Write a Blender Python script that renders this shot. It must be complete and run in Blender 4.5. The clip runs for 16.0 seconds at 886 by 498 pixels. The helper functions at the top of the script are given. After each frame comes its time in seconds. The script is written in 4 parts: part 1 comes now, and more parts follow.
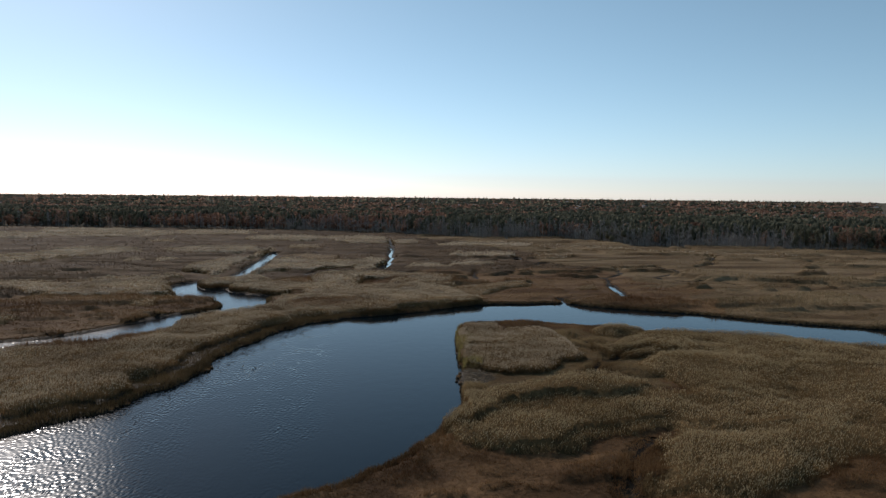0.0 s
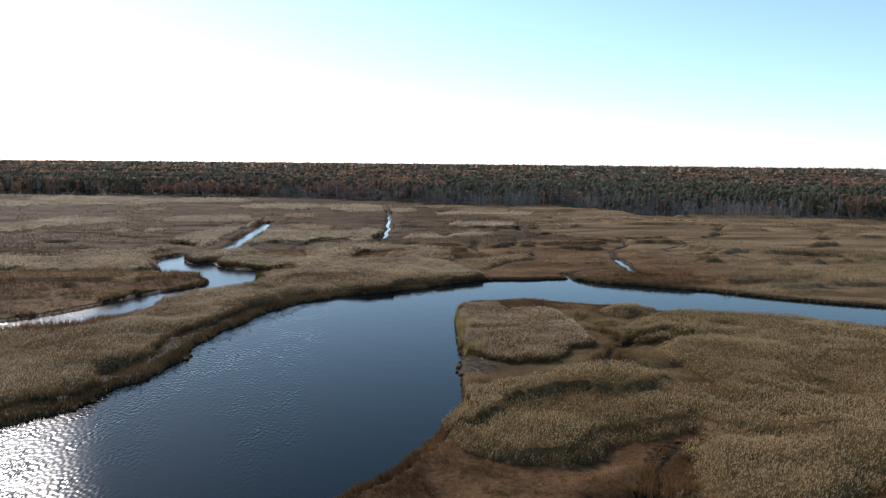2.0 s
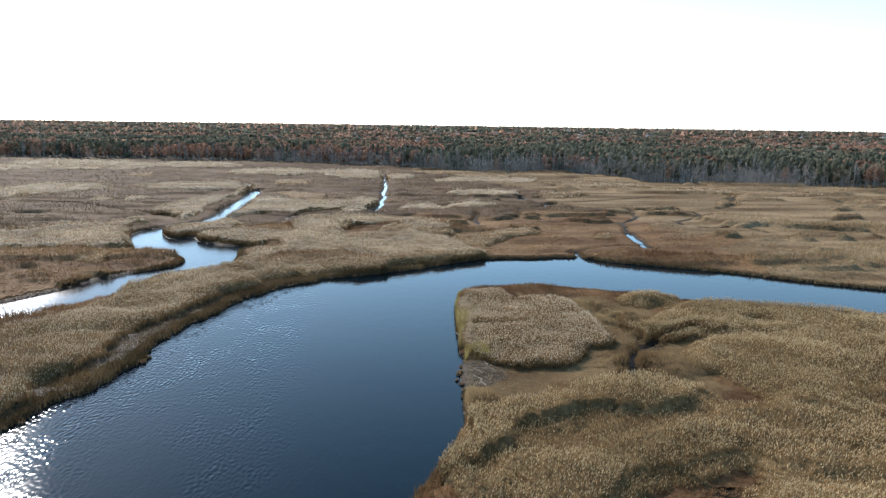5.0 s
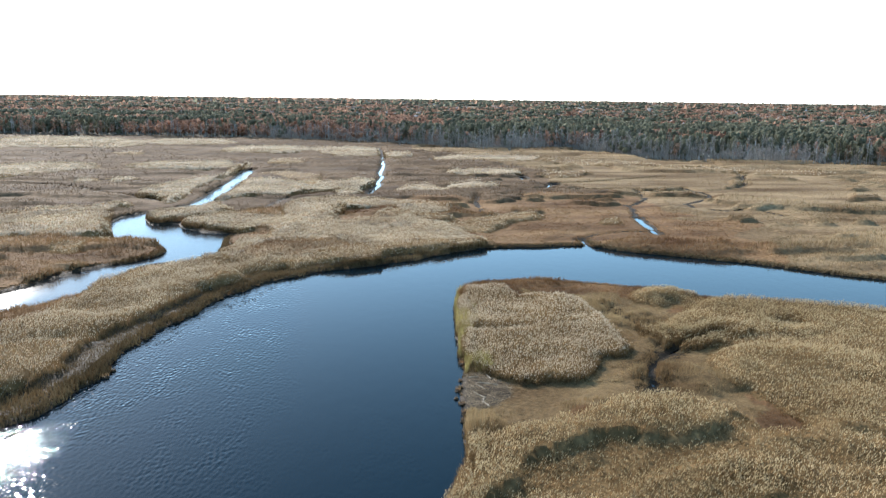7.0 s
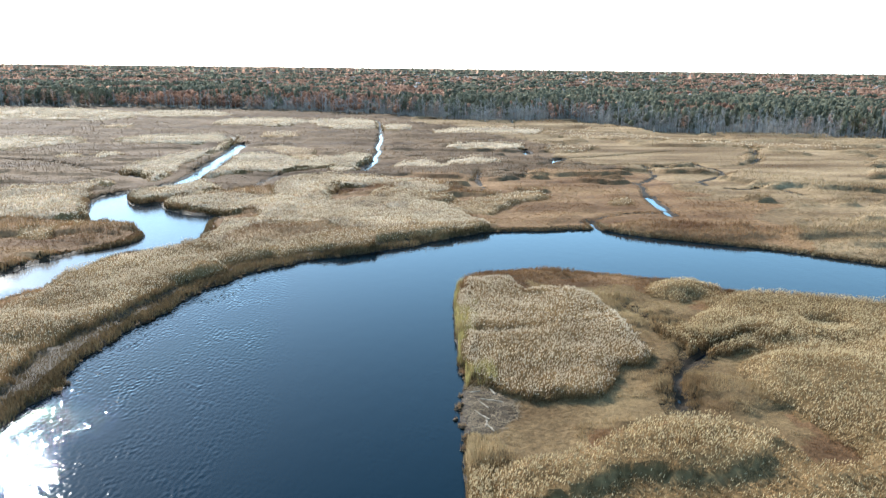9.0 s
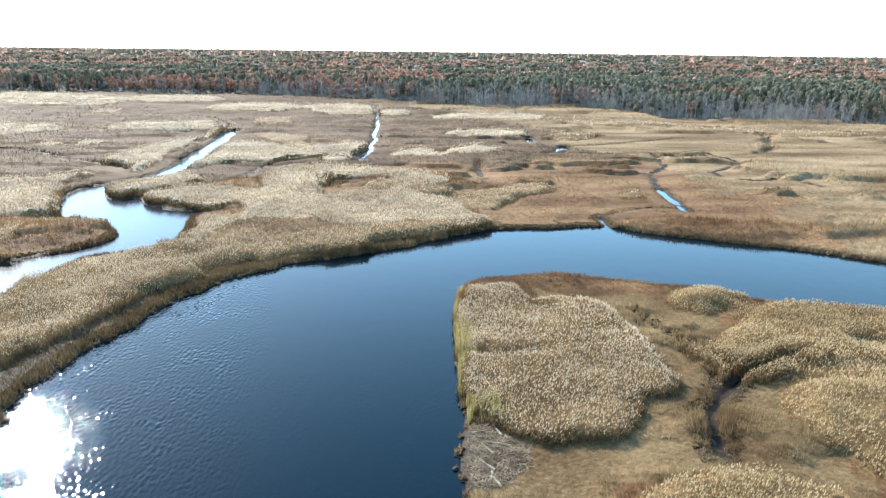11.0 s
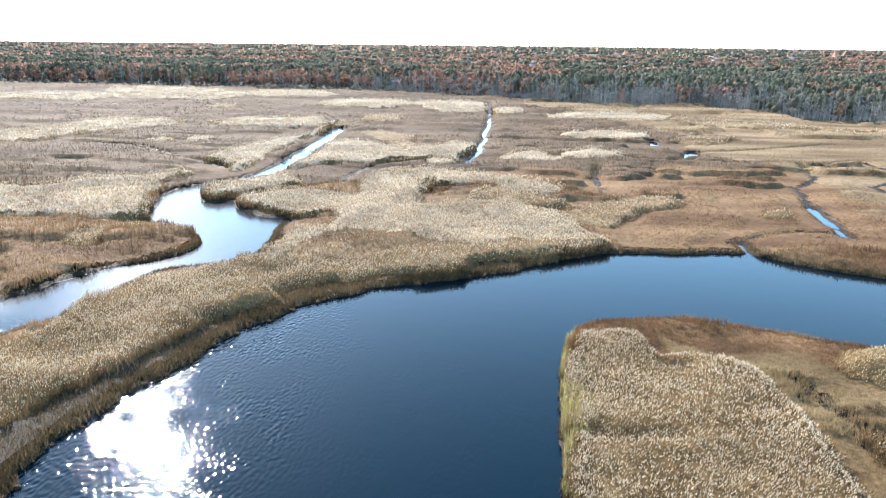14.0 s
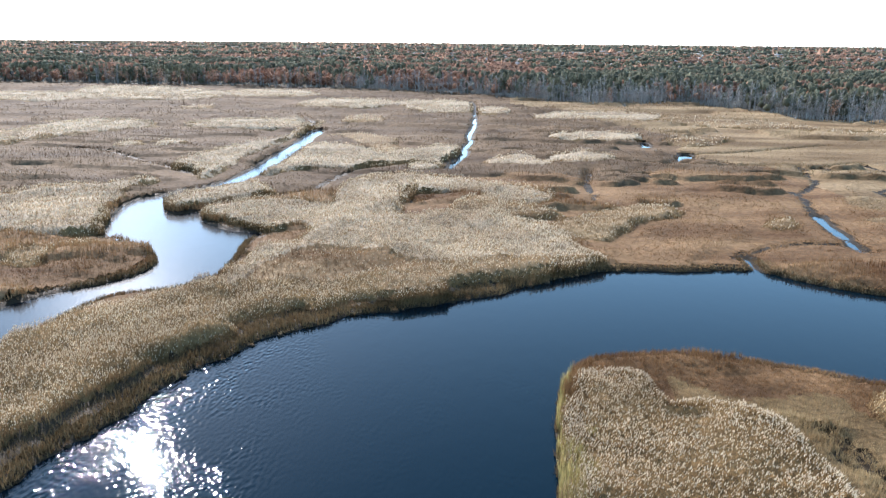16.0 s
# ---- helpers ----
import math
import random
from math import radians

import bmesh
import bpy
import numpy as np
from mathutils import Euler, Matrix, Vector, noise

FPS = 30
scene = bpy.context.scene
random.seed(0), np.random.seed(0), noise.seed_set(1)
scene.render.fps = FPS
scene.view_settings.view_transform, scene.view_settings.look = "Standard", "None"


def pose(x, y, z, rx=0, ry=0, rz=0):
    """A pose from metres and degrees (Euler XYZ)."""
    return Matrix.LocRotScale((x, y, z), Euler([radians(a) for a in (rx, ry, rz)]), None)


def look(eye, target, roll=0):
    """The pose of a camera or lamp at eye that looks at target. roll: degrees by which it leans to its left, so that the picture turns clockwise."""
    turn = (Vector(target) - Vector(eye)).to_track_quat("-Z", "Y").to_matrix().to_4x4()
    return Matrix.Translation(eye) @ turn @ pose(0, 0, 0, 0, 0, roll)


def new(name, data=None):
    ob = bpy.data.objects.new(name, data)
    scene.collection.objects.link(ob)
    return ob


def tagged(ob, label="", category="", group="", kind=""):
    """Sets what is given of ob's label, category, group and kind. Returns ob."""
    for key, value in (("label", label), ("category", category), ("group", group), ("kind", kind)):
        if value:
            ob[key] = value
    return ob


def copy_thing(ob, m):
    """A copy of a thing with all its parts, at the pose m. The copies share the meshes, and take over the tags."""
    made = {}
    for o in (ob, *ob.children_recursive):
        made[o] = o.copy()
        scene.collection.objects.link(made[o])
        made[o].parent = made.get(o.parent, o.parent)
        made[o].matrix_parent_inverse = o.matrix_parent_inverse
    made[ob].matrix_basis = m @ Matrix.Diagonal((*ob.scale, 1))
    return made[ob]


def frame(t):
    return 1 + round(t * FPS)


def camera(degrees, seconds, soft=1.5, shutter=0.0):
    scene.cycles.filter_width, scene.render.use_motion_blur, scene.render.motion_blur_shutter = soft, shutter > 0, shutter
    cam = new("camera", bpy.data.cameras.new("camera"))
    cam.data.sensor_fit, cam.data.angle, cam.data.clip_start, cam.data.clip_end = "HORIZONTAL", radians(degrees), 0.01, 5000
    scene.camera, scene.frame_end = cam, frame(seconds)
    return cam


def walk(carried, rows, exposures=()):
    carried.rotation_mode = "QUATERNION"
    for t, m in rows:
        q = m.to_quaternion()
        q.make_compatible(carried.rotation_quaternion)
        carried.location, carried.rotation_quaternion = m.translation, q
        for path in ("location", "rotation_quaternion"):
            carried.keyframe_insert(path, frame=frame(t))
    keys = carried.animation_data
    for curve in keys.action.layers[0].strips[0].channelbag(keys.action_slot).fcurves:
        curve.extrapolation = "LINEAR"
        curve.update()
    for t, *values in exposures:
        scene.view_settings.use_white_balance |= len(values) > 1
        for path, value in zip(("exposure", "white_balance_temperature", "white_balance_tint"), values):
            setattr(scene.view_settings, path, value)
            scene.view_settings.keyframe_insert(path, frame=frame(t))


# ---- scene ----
cam = camera(62.3, 16.0, soft=1.25)
PATH = [
    (0, (-2.495, 9.462, 37.611), (-2.415, 11.455, 37.466), 0.6),
    (0.5, (-2.424, 12.487, 38.2), (-2.343, 14.478, 38.03), 0.6),
    (1, (-2.21, 16.158, 38.44), (-2.129, 18.147, 38.246), 0.6),
    (1.5, (-2.116, 19.803, 38.715), (-2.034, 21.789, 38.497), 0.6),
    (2, (-2.016, 23.209, 38.839), (-1.932, 25.193, 38.602), 0.6),
    (2.5, (-2.075, 26.73, 39.059), (-1.988, 28.711, 38.804), 0.7),
    (3, (-1.884, 30.233, 39.401), (-1.796, 32.212, 39.126), 0.7),
    (3.5, (-1.658, 33.779, 39.642), (-1.57, 35.755, 39.35), 0.7),
    (4, (-1.459, 37.3, 39.826), (-1.371, 39.275, 39.519), 0.8),
    (6.5, (-0.439, 54.731, 41.781), (-0.35, 56.69, 41.39), 0.8),
    (7, (-0.108, 58.349, 42.04), (-0.02, 60.305, 41.632), 0.7),
    (7.5, (0.211, 62.043, 42.202), (0.297, 63.995, 41.775), 0.7),
    (8, (0.43, 65.566, 42.396), (0.516, 67.513, 41.949), 0.7),
    (8.5, (0.702, 69.077, 42.518), (0.787, 71.02, 42.052), 0.7),
    (9, (0.908, 72.696, 42.59), (0.994, 74.634, 42.105), 0.7),
    (11.5, (1.884, 90.932, 42.78), (1.972, 92.858, 42.248), 0.7),
    (12, (2.055, 94.603, 42.778), (2.14, 96.528, 42.243), 0.6),
    (12.5, (2.201, 98.195, 42.775), (2.246, 100.121, 42.238), 0.7),
    (13, (2.308, 101.783, 42.755), (2.265, 103.708, 42.216), 0.6),
    (13.5, (2.283, 105.188, 42.735), (2.133, 107.107, 42.193), 0.6),
    (14, (2.735, 108.772, 42.833), (2.524, 110.685, 42.289), 0.6),
    (14.5, (2.806, 112.359, 42.843), (2.568, 114.269, 42.297), 0.5),
    (15, (2.825, 115.973, 42.87), (2.594, 117.883, 42.323), 0.5),
    (15.5, (2.615, 119.602, 42.81), (2.415, 121.515, 42.263), 0.6),
    (16, (2.437, 123.219, 42.917), (2.261, 125.134, 42.368), 0.5),
]
EXPOSURES = [(0, -0.6, 6600, 18), (1.5, -0.04, 6550, 20), (3.5, 0.62, 6350, 18), (7, 1.44, 6150, 13), (9, 1.82, 6050, 11), (11.2, 2.04, 6020, 11), (12.5, 2.08, 6000, 12), (13.5, 2.26, 6000, 15), (14.5, 1.88, 6000, 15), (16, 1.72, 6000, 17)]
walk(cam, [(t, look(eye, target, roll)) for t, eye, target, roll in PATH], EXPOSURES)

# ---- light ----
SUN_LEFT, SUN_UP = 29.8, 29.4
world = bpy.data.worlds.new("world")
scene.world = world
world.use_nodes = True
wn = world.node_tree
sky = wn.nodes.new("ShaderNodeTexSky")
sky.sky_type = "NISHITA"
sky.sun_disc = False
sky.sun_elevation = radians(SUN_UP)
sky.sun_rotation = radians(-SUN_LEFT)
sky.altitude = 0
sky.air_density, sky.dust_density, sky.ozone_density = 0.7, 0.2, 4.0
pale = wn.nodes.new("ShaderNodeHueSaturation")
pale.inputs["Hue"].default_value, pale.inputs["Saturation"].default_value = 0.467, 0.86
wn.links.new(sky.outputs[0], pale.inputs["Color"])
wn.links.new(pale.outputs[0], wn.nodes["Background"].inputs[0])
wn.nodes["Background"].inputs[1].default_value = 0.16

sun = new("sun", bpy.data.lights.new("sun", "SUN"))
sun.data.energy, sun.data.angle, sun.data.color = 4.4, radians(0.53), (1.0, 0.93, 0.82)
to_sun = Vector((-math.sin(radians(SUN_LEFT)) * math.cos(radians(SUN_UP)), math.cos(radians(SUN_LEFT)) * math.cos(radians(SUN_UP)), math.sin(radians(SUN_UP))))
sun.rotation_euler = to_sun.to_track_quat("Z", "Y").to_euler()


# ---- materials ----
def material(name, dark, light, scale=1.0, rough=0.8, thin=0.0, fine=0.0, island=0.0, bump=0.0, detail=4.0, metal_spec=0.04, along=1.0):
    """A natural surface: two tones mixed by broad noise, varied again by fine noise or from piece to piece; thin: light that shines through."""
    mat = bpy.data.materials.new(name)
    mat.use_nodes = True
    nt = mat.node_tree
    n, link = nt.nodes, nt.links
    bsdf = n["Principled BSDF"]
    bsdf.inputs["Roughness"].default_value = rough
    bsdf.inputs["Specular IOR Level"].default_value = metal_spec
    geo = n.new("ShaderNodeNewGeometry")
    broad = n.new("ShaderNodeTexNoise")
    broad.inputs["Scale"].default_value = scale
    broad.inputs["Detail"].default_value = detail
    drawn = n.new("ShaderNodeMapping")
    drawn.inputs["Scale"].default_value = (along, 1.0, 1.0)
    link.new(geo.outputs["Position"], drawn.inputs["Vector"])
    link.new(drawn.outputs[0], broad.inputs["Vector"])
    spread = n.new("ShaderNodeMapRange")
    spread.inputs["From Min"].default_value, spread.inputs["From Max"].default_value = 0.32, 0.68
    link.new(broad.outputs[0], spread.inputs["Value"])
    mix = n.new("ShaderNodeMix")
    mix.data_type = "RGBA"
    mix.inputs["A"].default_value, mix.inputs["B"].default_value = (*dark, 1), (*light, 1)
    link.new(spread.outputs[0], mix.inputs["Factor"])
    colour = mix.outputs["Result"]
    for amount, source in ((fine, "fine"), (island, "island")):
        if not amount:
            continue
        hsv = n.new("ShaderNodeHueSaturation")
        vary = n.new("ShaderNodeMapRange")
        vary.inputs["To Min"].default_value, vary.inputs["To Max"].default_value = 1 - amount, 1 + amount
        if source == "fine":
            small = n.new("ShaderNodeTexNoise")
            small.inputs["Scale"].default_value, small.inputs["Detail"].default_value = scale * 14, 3
            link.new(geo.outputs["Position"], small.inputs["Vector"])
            vary.inputs["From Min"].default_value, vary.inputs["From Max"].default_value = 0.3, 0.7
            link.new(small.outputs[0], vary.inputs["Value"])
        else:
            link.new(geo.outputs["Random Per Island"], vary.inputs["Value"])
        link.new(vary.outputs[0], hsv.inputs["Value"])
        link.new(colour, hsv.inputs["Color"])
        colour = hsv.outputs["Color"]
    link.new(colour, bsdf.inputs["Base Color"])
    if bump:
        rough_noise = n.new("ShaderNodeTexNoise")
        rough_noise.inputs["Scale"].default_value, rough_noise.inputs["Detail"].default_value = scale * 20, 5
        link.new(geo.outputs["Position"], rough_noise.inputs["Vector"])
        bp = n.new("ShaderNodeBump")
        bp.inputs["Strength"].default_value, bp.inputs["Distance"].default_value = bump, 0.3
        link.new(rough_noise.outputs[0], bp.inputs["Height"])
        link.new(bp.outputs[0], bsdf.inputs["Normal"])
    if thin:
        shine = n.new("ShaderNodeBsdfTranslucent")
        link.new(colour, shine.inputs["Color"])
        both = n.new("ShaderNodeMixShader")
        both.inputs[0].default_value = thin
        link.new(bsdf.outputs[0], both.inputs[1])
        link.new(shine.outputs[0], both.inputs[2])
        link.new(both.outputs[0], n["Material Output"].inputs["Surface"])
    return mat


def water_material():
    """Dark peaty water: a fine wind ripple in drifting patches over a slow, wide chop."""
    mat = bpy.data.materials.new("river_water")
    mat.use_nodes = True
    nt = mat.node_tree
    n, link = nt.nodes, nt.links
    bsdf = n["Principled BSDF"]
    bsdf.inputs["Base Color"].default_value = (0.0006, 0.0052, 0.0098, 1)
    bsdf.inputs["IOR"].default_value = 1.333
    bsdf.inputs["Specular IOR Level"].default_value = 0.165
    bsdf.inputs["Specular Tint"].default_value = (0.45, 0.75, 1.0, 1)
    geo = n.new("ShaderNodeNewGeometry")
    wind = n.new("ShaderNodeMapping")
    wind.inputs["Rotation"].default_value = (0, 0, radians(25))
    wind.inputs["Scale"].default_value = (1.0, 0.6, 1.0)
    link.new(geo.outputs["Position"], wind.inputs["Vector"])

    def patches(size, low, high, least, most):
        noise_tex = n.new("ShaderNodeTexNoise")
        noise_tex.inputs["Scale"].default_value, noise_tex.inputs["Detail"].default_value = size, 3
        link.new(wind.outputs[0], noise_tex.inputs["Vector"])
        out = n.new("ShaderNodeMapRange")
        out.interpolation_type = "SMOOTHSTEP"
        out.inputs["From Min"].default_value, out.inputs["From Max"].default_value = low, high
        out.inputs["To Min"].default_value, out.inputs["To Max"].default_value = least, most
        link.new(noise_tex.outputs[0], out.inputs["Value"])
        return out.outputs[0]

    gusts, flaws = patches(0.035, 0.35, 0.65, 0.5, 1.0), patches(0.22, 0.42, 0.62, 0.45, 1.15)
    # the west side lies open to the wind, the east in the lee of the point
    place = n.new("ShaderNodeSeparateXYZ")
    link.new(geo.outputs["Position"], place.inputs[0])
    drift = n.new("ShaderNodeMath")
    drift.operation = "MULTIPLY_ADD"
    drift.inputs[1].default_value = 45.0
    link.new(gusts, drift.inputs[0])
    link.new(place.outputs["X"], drift.inputs[2])
    lee = n.new("ShaderNodeMapRange")
    lee.interpolation_type = "SMOOTHSTEP"
    lee.inputs["From Min"].default_value, lee.inputs["From Max"].default_value = -14.0, 15.0
    lee.inputs["To Min"].default_value, lee.inputs["To Max"].default_value = 1.0, 0.09
    link.new(drift.outputs[0], lee.inputs["Value"])
    windward = n.new("ShaderNodeMath")
    windward.operation = "MULTIPLY"
    link.new(flaws, windward.inputs[0])
    link.new(lee.outputs[0], windward.inputs[1])
    # the narrow creek to the north-west lies sheltered, with a fine shiver only
    masks = []
    for axis, start, end in (("X", -44.0, -50.0), ("Y", 200.0, 212.0)):
        mask = n.new("ShaderNodeMapRange")
        mask.inputs["From Min"].default_value, mask.inputs["From Max"].default_value = start, end
        link.new(place.outputs[axis], mask.inputs["Value"])
        masks.append(mask.outputs[0])
    creek = n.new("ShaderNodeMath")
    creek.operation = "MULTIPLY"
    link.new(masks[0], creek.inputs[0])
    link.new(masks[1], creek.inputs[1])
    still = n.new("ShaderNodeMapRange")
    still.inputs["To Min"].default_value, still.inputs["To Max"].default_value = 1.0, 0.12
    link.new(creek.outputs[0], still.inputs["Value"])
    sheltered = n.new("ShaderNodeMath")
    sheltered.operation = "MULTIPLY"
    link.new(windward.outputs[0], sheltered.inputs[0])
    link.new(still.outputs[0], sheltered.inputs[1])
    normal = None
    for scale, depth, share in ((0.5, 0.012, gusts), (2.0, RIPPLE, sheltered.outputs[0])):
        ripple = n.new("ShaderNodeTexNoise")
        ripple.inputs["Scale"].default_value, ripple.inputs["Detail"].default_value = scale, 0.0
        link.new(wind.outputs[0], ripple.inputs["Vector"])
        bp = n.new("ShaderNodeBump")
        bp.inputs["Distance"].default_value = depth
        link.new(share, bp.inputs["Strength"])
        link.new(ripple.outputs[0], bp.inputs["Height"])
        if normal:
            link.new(normal, bp.inputs["Normal"])
        normal = bp.outputs[0]
    link.new(normal, bsdf.inputs["Normal"])
    shiver = n.new("ShaderNodeMath")
    shiver.operation = "MULTIPLY_ADD"
    shiver.inputs[1].default_value = 0.115
    link.new(creek.outputs[0], shiver.inputs[0])
    # the open reach to the south-west is ruffled
    reach = n.new("ShaderNodeMath")
    reach.operation = "MULTIPLY_ADD"
    reach.inputs[1].default_value = 0.4
    link.new(place.outputs["Y"], reach.inputs[0])
    link.new(place.outputs["X"], reach.inputs[2])
    ruffled = n.new("ShaderNodeMapRange")
    ruffled.interpolation_type = "SMOOTHSTEP"
    ruffled.inputs["From Min"].default_value, ruffled.inputs["From Max"].default_value = -4.0, 10.0
    ruffled.inputs["To Min"].default_value, ruffled.inputs["To Max"].default_value = 0.21, 0.03
    link.new(reach.outputs[0], ruffled.inputs["Value"])
    link.new(ruffled.outputs[0], shiver.inputs[2])
    link.new(shiver.outputs[0], bsdf.inputs["Roughness"])
    return mat


RIPPLE = 0.13
M_WATER = water_material()
M_MUD = material("marsh_mud", (0.016, 0.012, 0.008), (0.043, 0.031, 0.021), 0.5, 0.6, fine=0.3, bump=0.5)
M_STRAW = material("flattened_straw", (0.075, 0.056, 0.036), (0.19, 0.148, 0.1), 0.8, 0.9, fine=0.35, island=0.3)
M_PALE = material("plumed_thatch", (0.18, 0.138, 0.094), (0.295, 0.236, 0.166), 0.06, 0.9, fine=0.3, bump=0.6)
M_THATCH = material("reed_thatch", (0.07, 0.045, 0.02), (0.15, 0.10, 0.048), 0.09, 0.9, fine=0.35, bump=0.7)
M_STEM = material("reed_leaf", (0.165, 0.099, 0.044), (0.33, 0.214, 0.104), 0.06, 0.7, thin=0.3, island=0.35)
M_PLUME = material("reed_plume", (0.54, 0.445, 0.325), (0.74, 0.64, 0.49), 0.06, 0.9, thin=0.55, island=0.15)
M_PLUME_GOLD = material("golden_reed_plume", (0.42, 0.325, 0.185), (0.61, 0.495, 0.31), 0.06, 0.9, thin=0.5, island=0.2)
M_TURF = material("brown_grass_thatch", (0.068, 0.036, 0.018), (0.185, 0.114, 0.06), 0.06, 0.9, fine=0.3, bump=0.7, along=0.35)
M_BLADE = material("brown_grass_blade", (0.13, 0.062, 0.028), (0.335, 0.207, 0.103), 0.06, 0.8, thin=0.15, island=0.35, along=0.35)
M_RUST = material("rust_grass_thatch", (0.052, 0.029, 0.015), (0.145, 0.084, 0.042), 0.08, 0.9, fine=0.3, bump=0.7)
M_RUST_BLADE = material("rust_grass_blade", (0.11, 0.056, 0.026), (0.275, 0.16, 0.076), 0.08, 0.8, thin=0.2, island=0.35)
M_HEATH = material("dull_grass_thatch", (0.05, 0.031, 0.018), (0.118, 0.078, 0.046), 0.05, 0.9, fine=0.3, bump=0.7, along=0.35)
M_HEATH_BLADE = material("dull_grass_blade", (0.088, 0.051, 0.029), (0.198, 0.133, 0.08), 0.05, 0.8, thin=0.15, island=0.35, along=0.35)
M_HAY = material("straw_grass_thatch", (0.066, 0.041, 0.02), (0.145, 0.099, 0.05), 0.09, 0.9, fine=0.3, bump=0.7)
M_HAY_BLADE = material("straw_grass_blade", (0.14, 0.09, 0.045), (0.3, 0.222, 0.12), 0.09, 0.8, thin=0.45, island=0.35)
M_EAST = material("salt_hay_thatch", (0.075, 0.045, 0.022), (0.225, 0.16, 0.092), 0.055, 0.9, fine=0.3, bump=0.7, along=0.3)
M_EAST_BLADE = material("salt_hay_blade", (0.12, 0.073, 0.034), (0.35, 0.255, 0.145), 0.055, 0.8, thin=0.2, island=0.3, along=0.3)
# brown old stalks, with the shade of the reed wall put into the tone
M_STALK = material("shade_toned_stalk", (0.085, 0.056, 0.028), (0.19, 0.125, 0.062), 0.1, 0.85, thin=0.2, island=0.35)
M_SEDGE = material("green_sedge", (0.19, 0.16, 0.06), (0.33, 0.275, 0.115), 0.3, 0.7, thin=0.4, island=0.3)
M_BARK = material("grey_bark", (0.16, 0.148, 0.135), (0.34, 0.318, 0.295), 0.25, 0.9, island=0.25)
M_PINE = material("pine_needles", (0.098, 0.1, 0.074), (0.182, 0.176, 0.12), 0.05, 0.8, thin=0.6, island=0.25)
M_OAK = material("rust_oak_leaves", (0.21, 0.125, 0.09), (0.34, 0.205, 0.14), 0.04, 0.8, thin=0.6, island=0.25)
M_TWIG = material("bare_twigs", (0.2, 0.18, 0.165), (0.36, 0.33, 0.305), 0.05, 0.9, island=0.3)
M_FLOOR = material("forest_floor", (0.075, 0.068, 0.05), (0.15, 0.125, 0.09), 0.03, 0.95, fine=0.3)
M_WOOD = material("bleached_driftwood", (0.13, 0.108, 0.082), (0.29, 0.25, 0.198), 1.2, 0.85, fine=0.25)


# ---- plan ----
RIVER_FAR = [(-105, 30), (-82, 98), (-65.9, 121.9), (-60, 128.7), (-54.5, 136.2), (-49.6, 149.7), (-46.9, 164.8), (-45.8, 179.4), (-43, 195.7), (-38.9, 208.8),
             (-33.3, 220), (-25.1, 229.1), (-15, 235.3), (-3.7, 242.5), (8.5, 251.7), (20.8, 260.9), (34.2, 262.1), (46.5, 264.2), (51.6, 263.8), (59.3, 257.2),
             (69.7, 251.4), (79.9, 246.4), (94.1, 238.3), (107.2, 228), (136.2, 214.2), (190, 198), (300, 175), (460, 150)]
RIVER_NEAR = [(460, 105), (300, 128), (190, 150), (140, 171), (112.4, 182.5), (91.7, 194.7), (77, 202.1), (61.2, 207.7), (48.3, 216.5), (36, 220.5), (22.7, 221.4),
              (14.5, 218.3), (10.4, 212.2), (9, 203.1), (8.4, 193), (7.9, 181.6), (7.6, 173.3), (8.9, 167.2), (7.7, 162.2), (7.2, 154.8), (7.1, 148.8), (6.4, 139.8),
              (4.3, 129.8), (0.1, 120.2), (-3.4, 113.3), (-8.7, 105.8), (-12.6, 100.9), (-19.5, 96.2), (-33.2, 84.5), (-55, 30)]
CREEK = [(-160, 190), (-123.8, 191.6), (-103.9, 193.4), (-93.4, 201), (-85.6, 213.7), (-78.5, 232.7), (-73, 238.8), (-68.4, 244.9), (-65.9, 249.9), (-66.4, 256), (-71.4, 264), (-79.4, 268.9),
         (-87.4, 274.9), (-93.4, 287.9), (-97.8, 299.9), (-98.3, 313), (-91.2, 326.3), (-87.1, 333.4), (-84.6, 350.6), (-86, 379.9), (-89.4, 431.6), (-93.4, 472.2), (-87.8, 472.4), (-85.9, 453.1),
         (-82, 408.5), (-79.1, 365.9), (-79.7, 341.6), (-85.2, 331.4), (-91.3, 314.2), (-86.8, 301.1), (-81.8, 295.6), (-76.3, 299.2), (-71.8, 290.2), (-63.3, 283.2), (-53.2, 279.8), (-54.7, 273.3),
         (-52.8, 260.2), (-51.8, 248.1), (-56.4, 240.5), (-64.4, 235.8), (-67.5, 227.8), (-69.2, 212.2), (-76.6, 194.6), (-88.9, 186.3), (-108.8, 180.6), (-160, 176)]
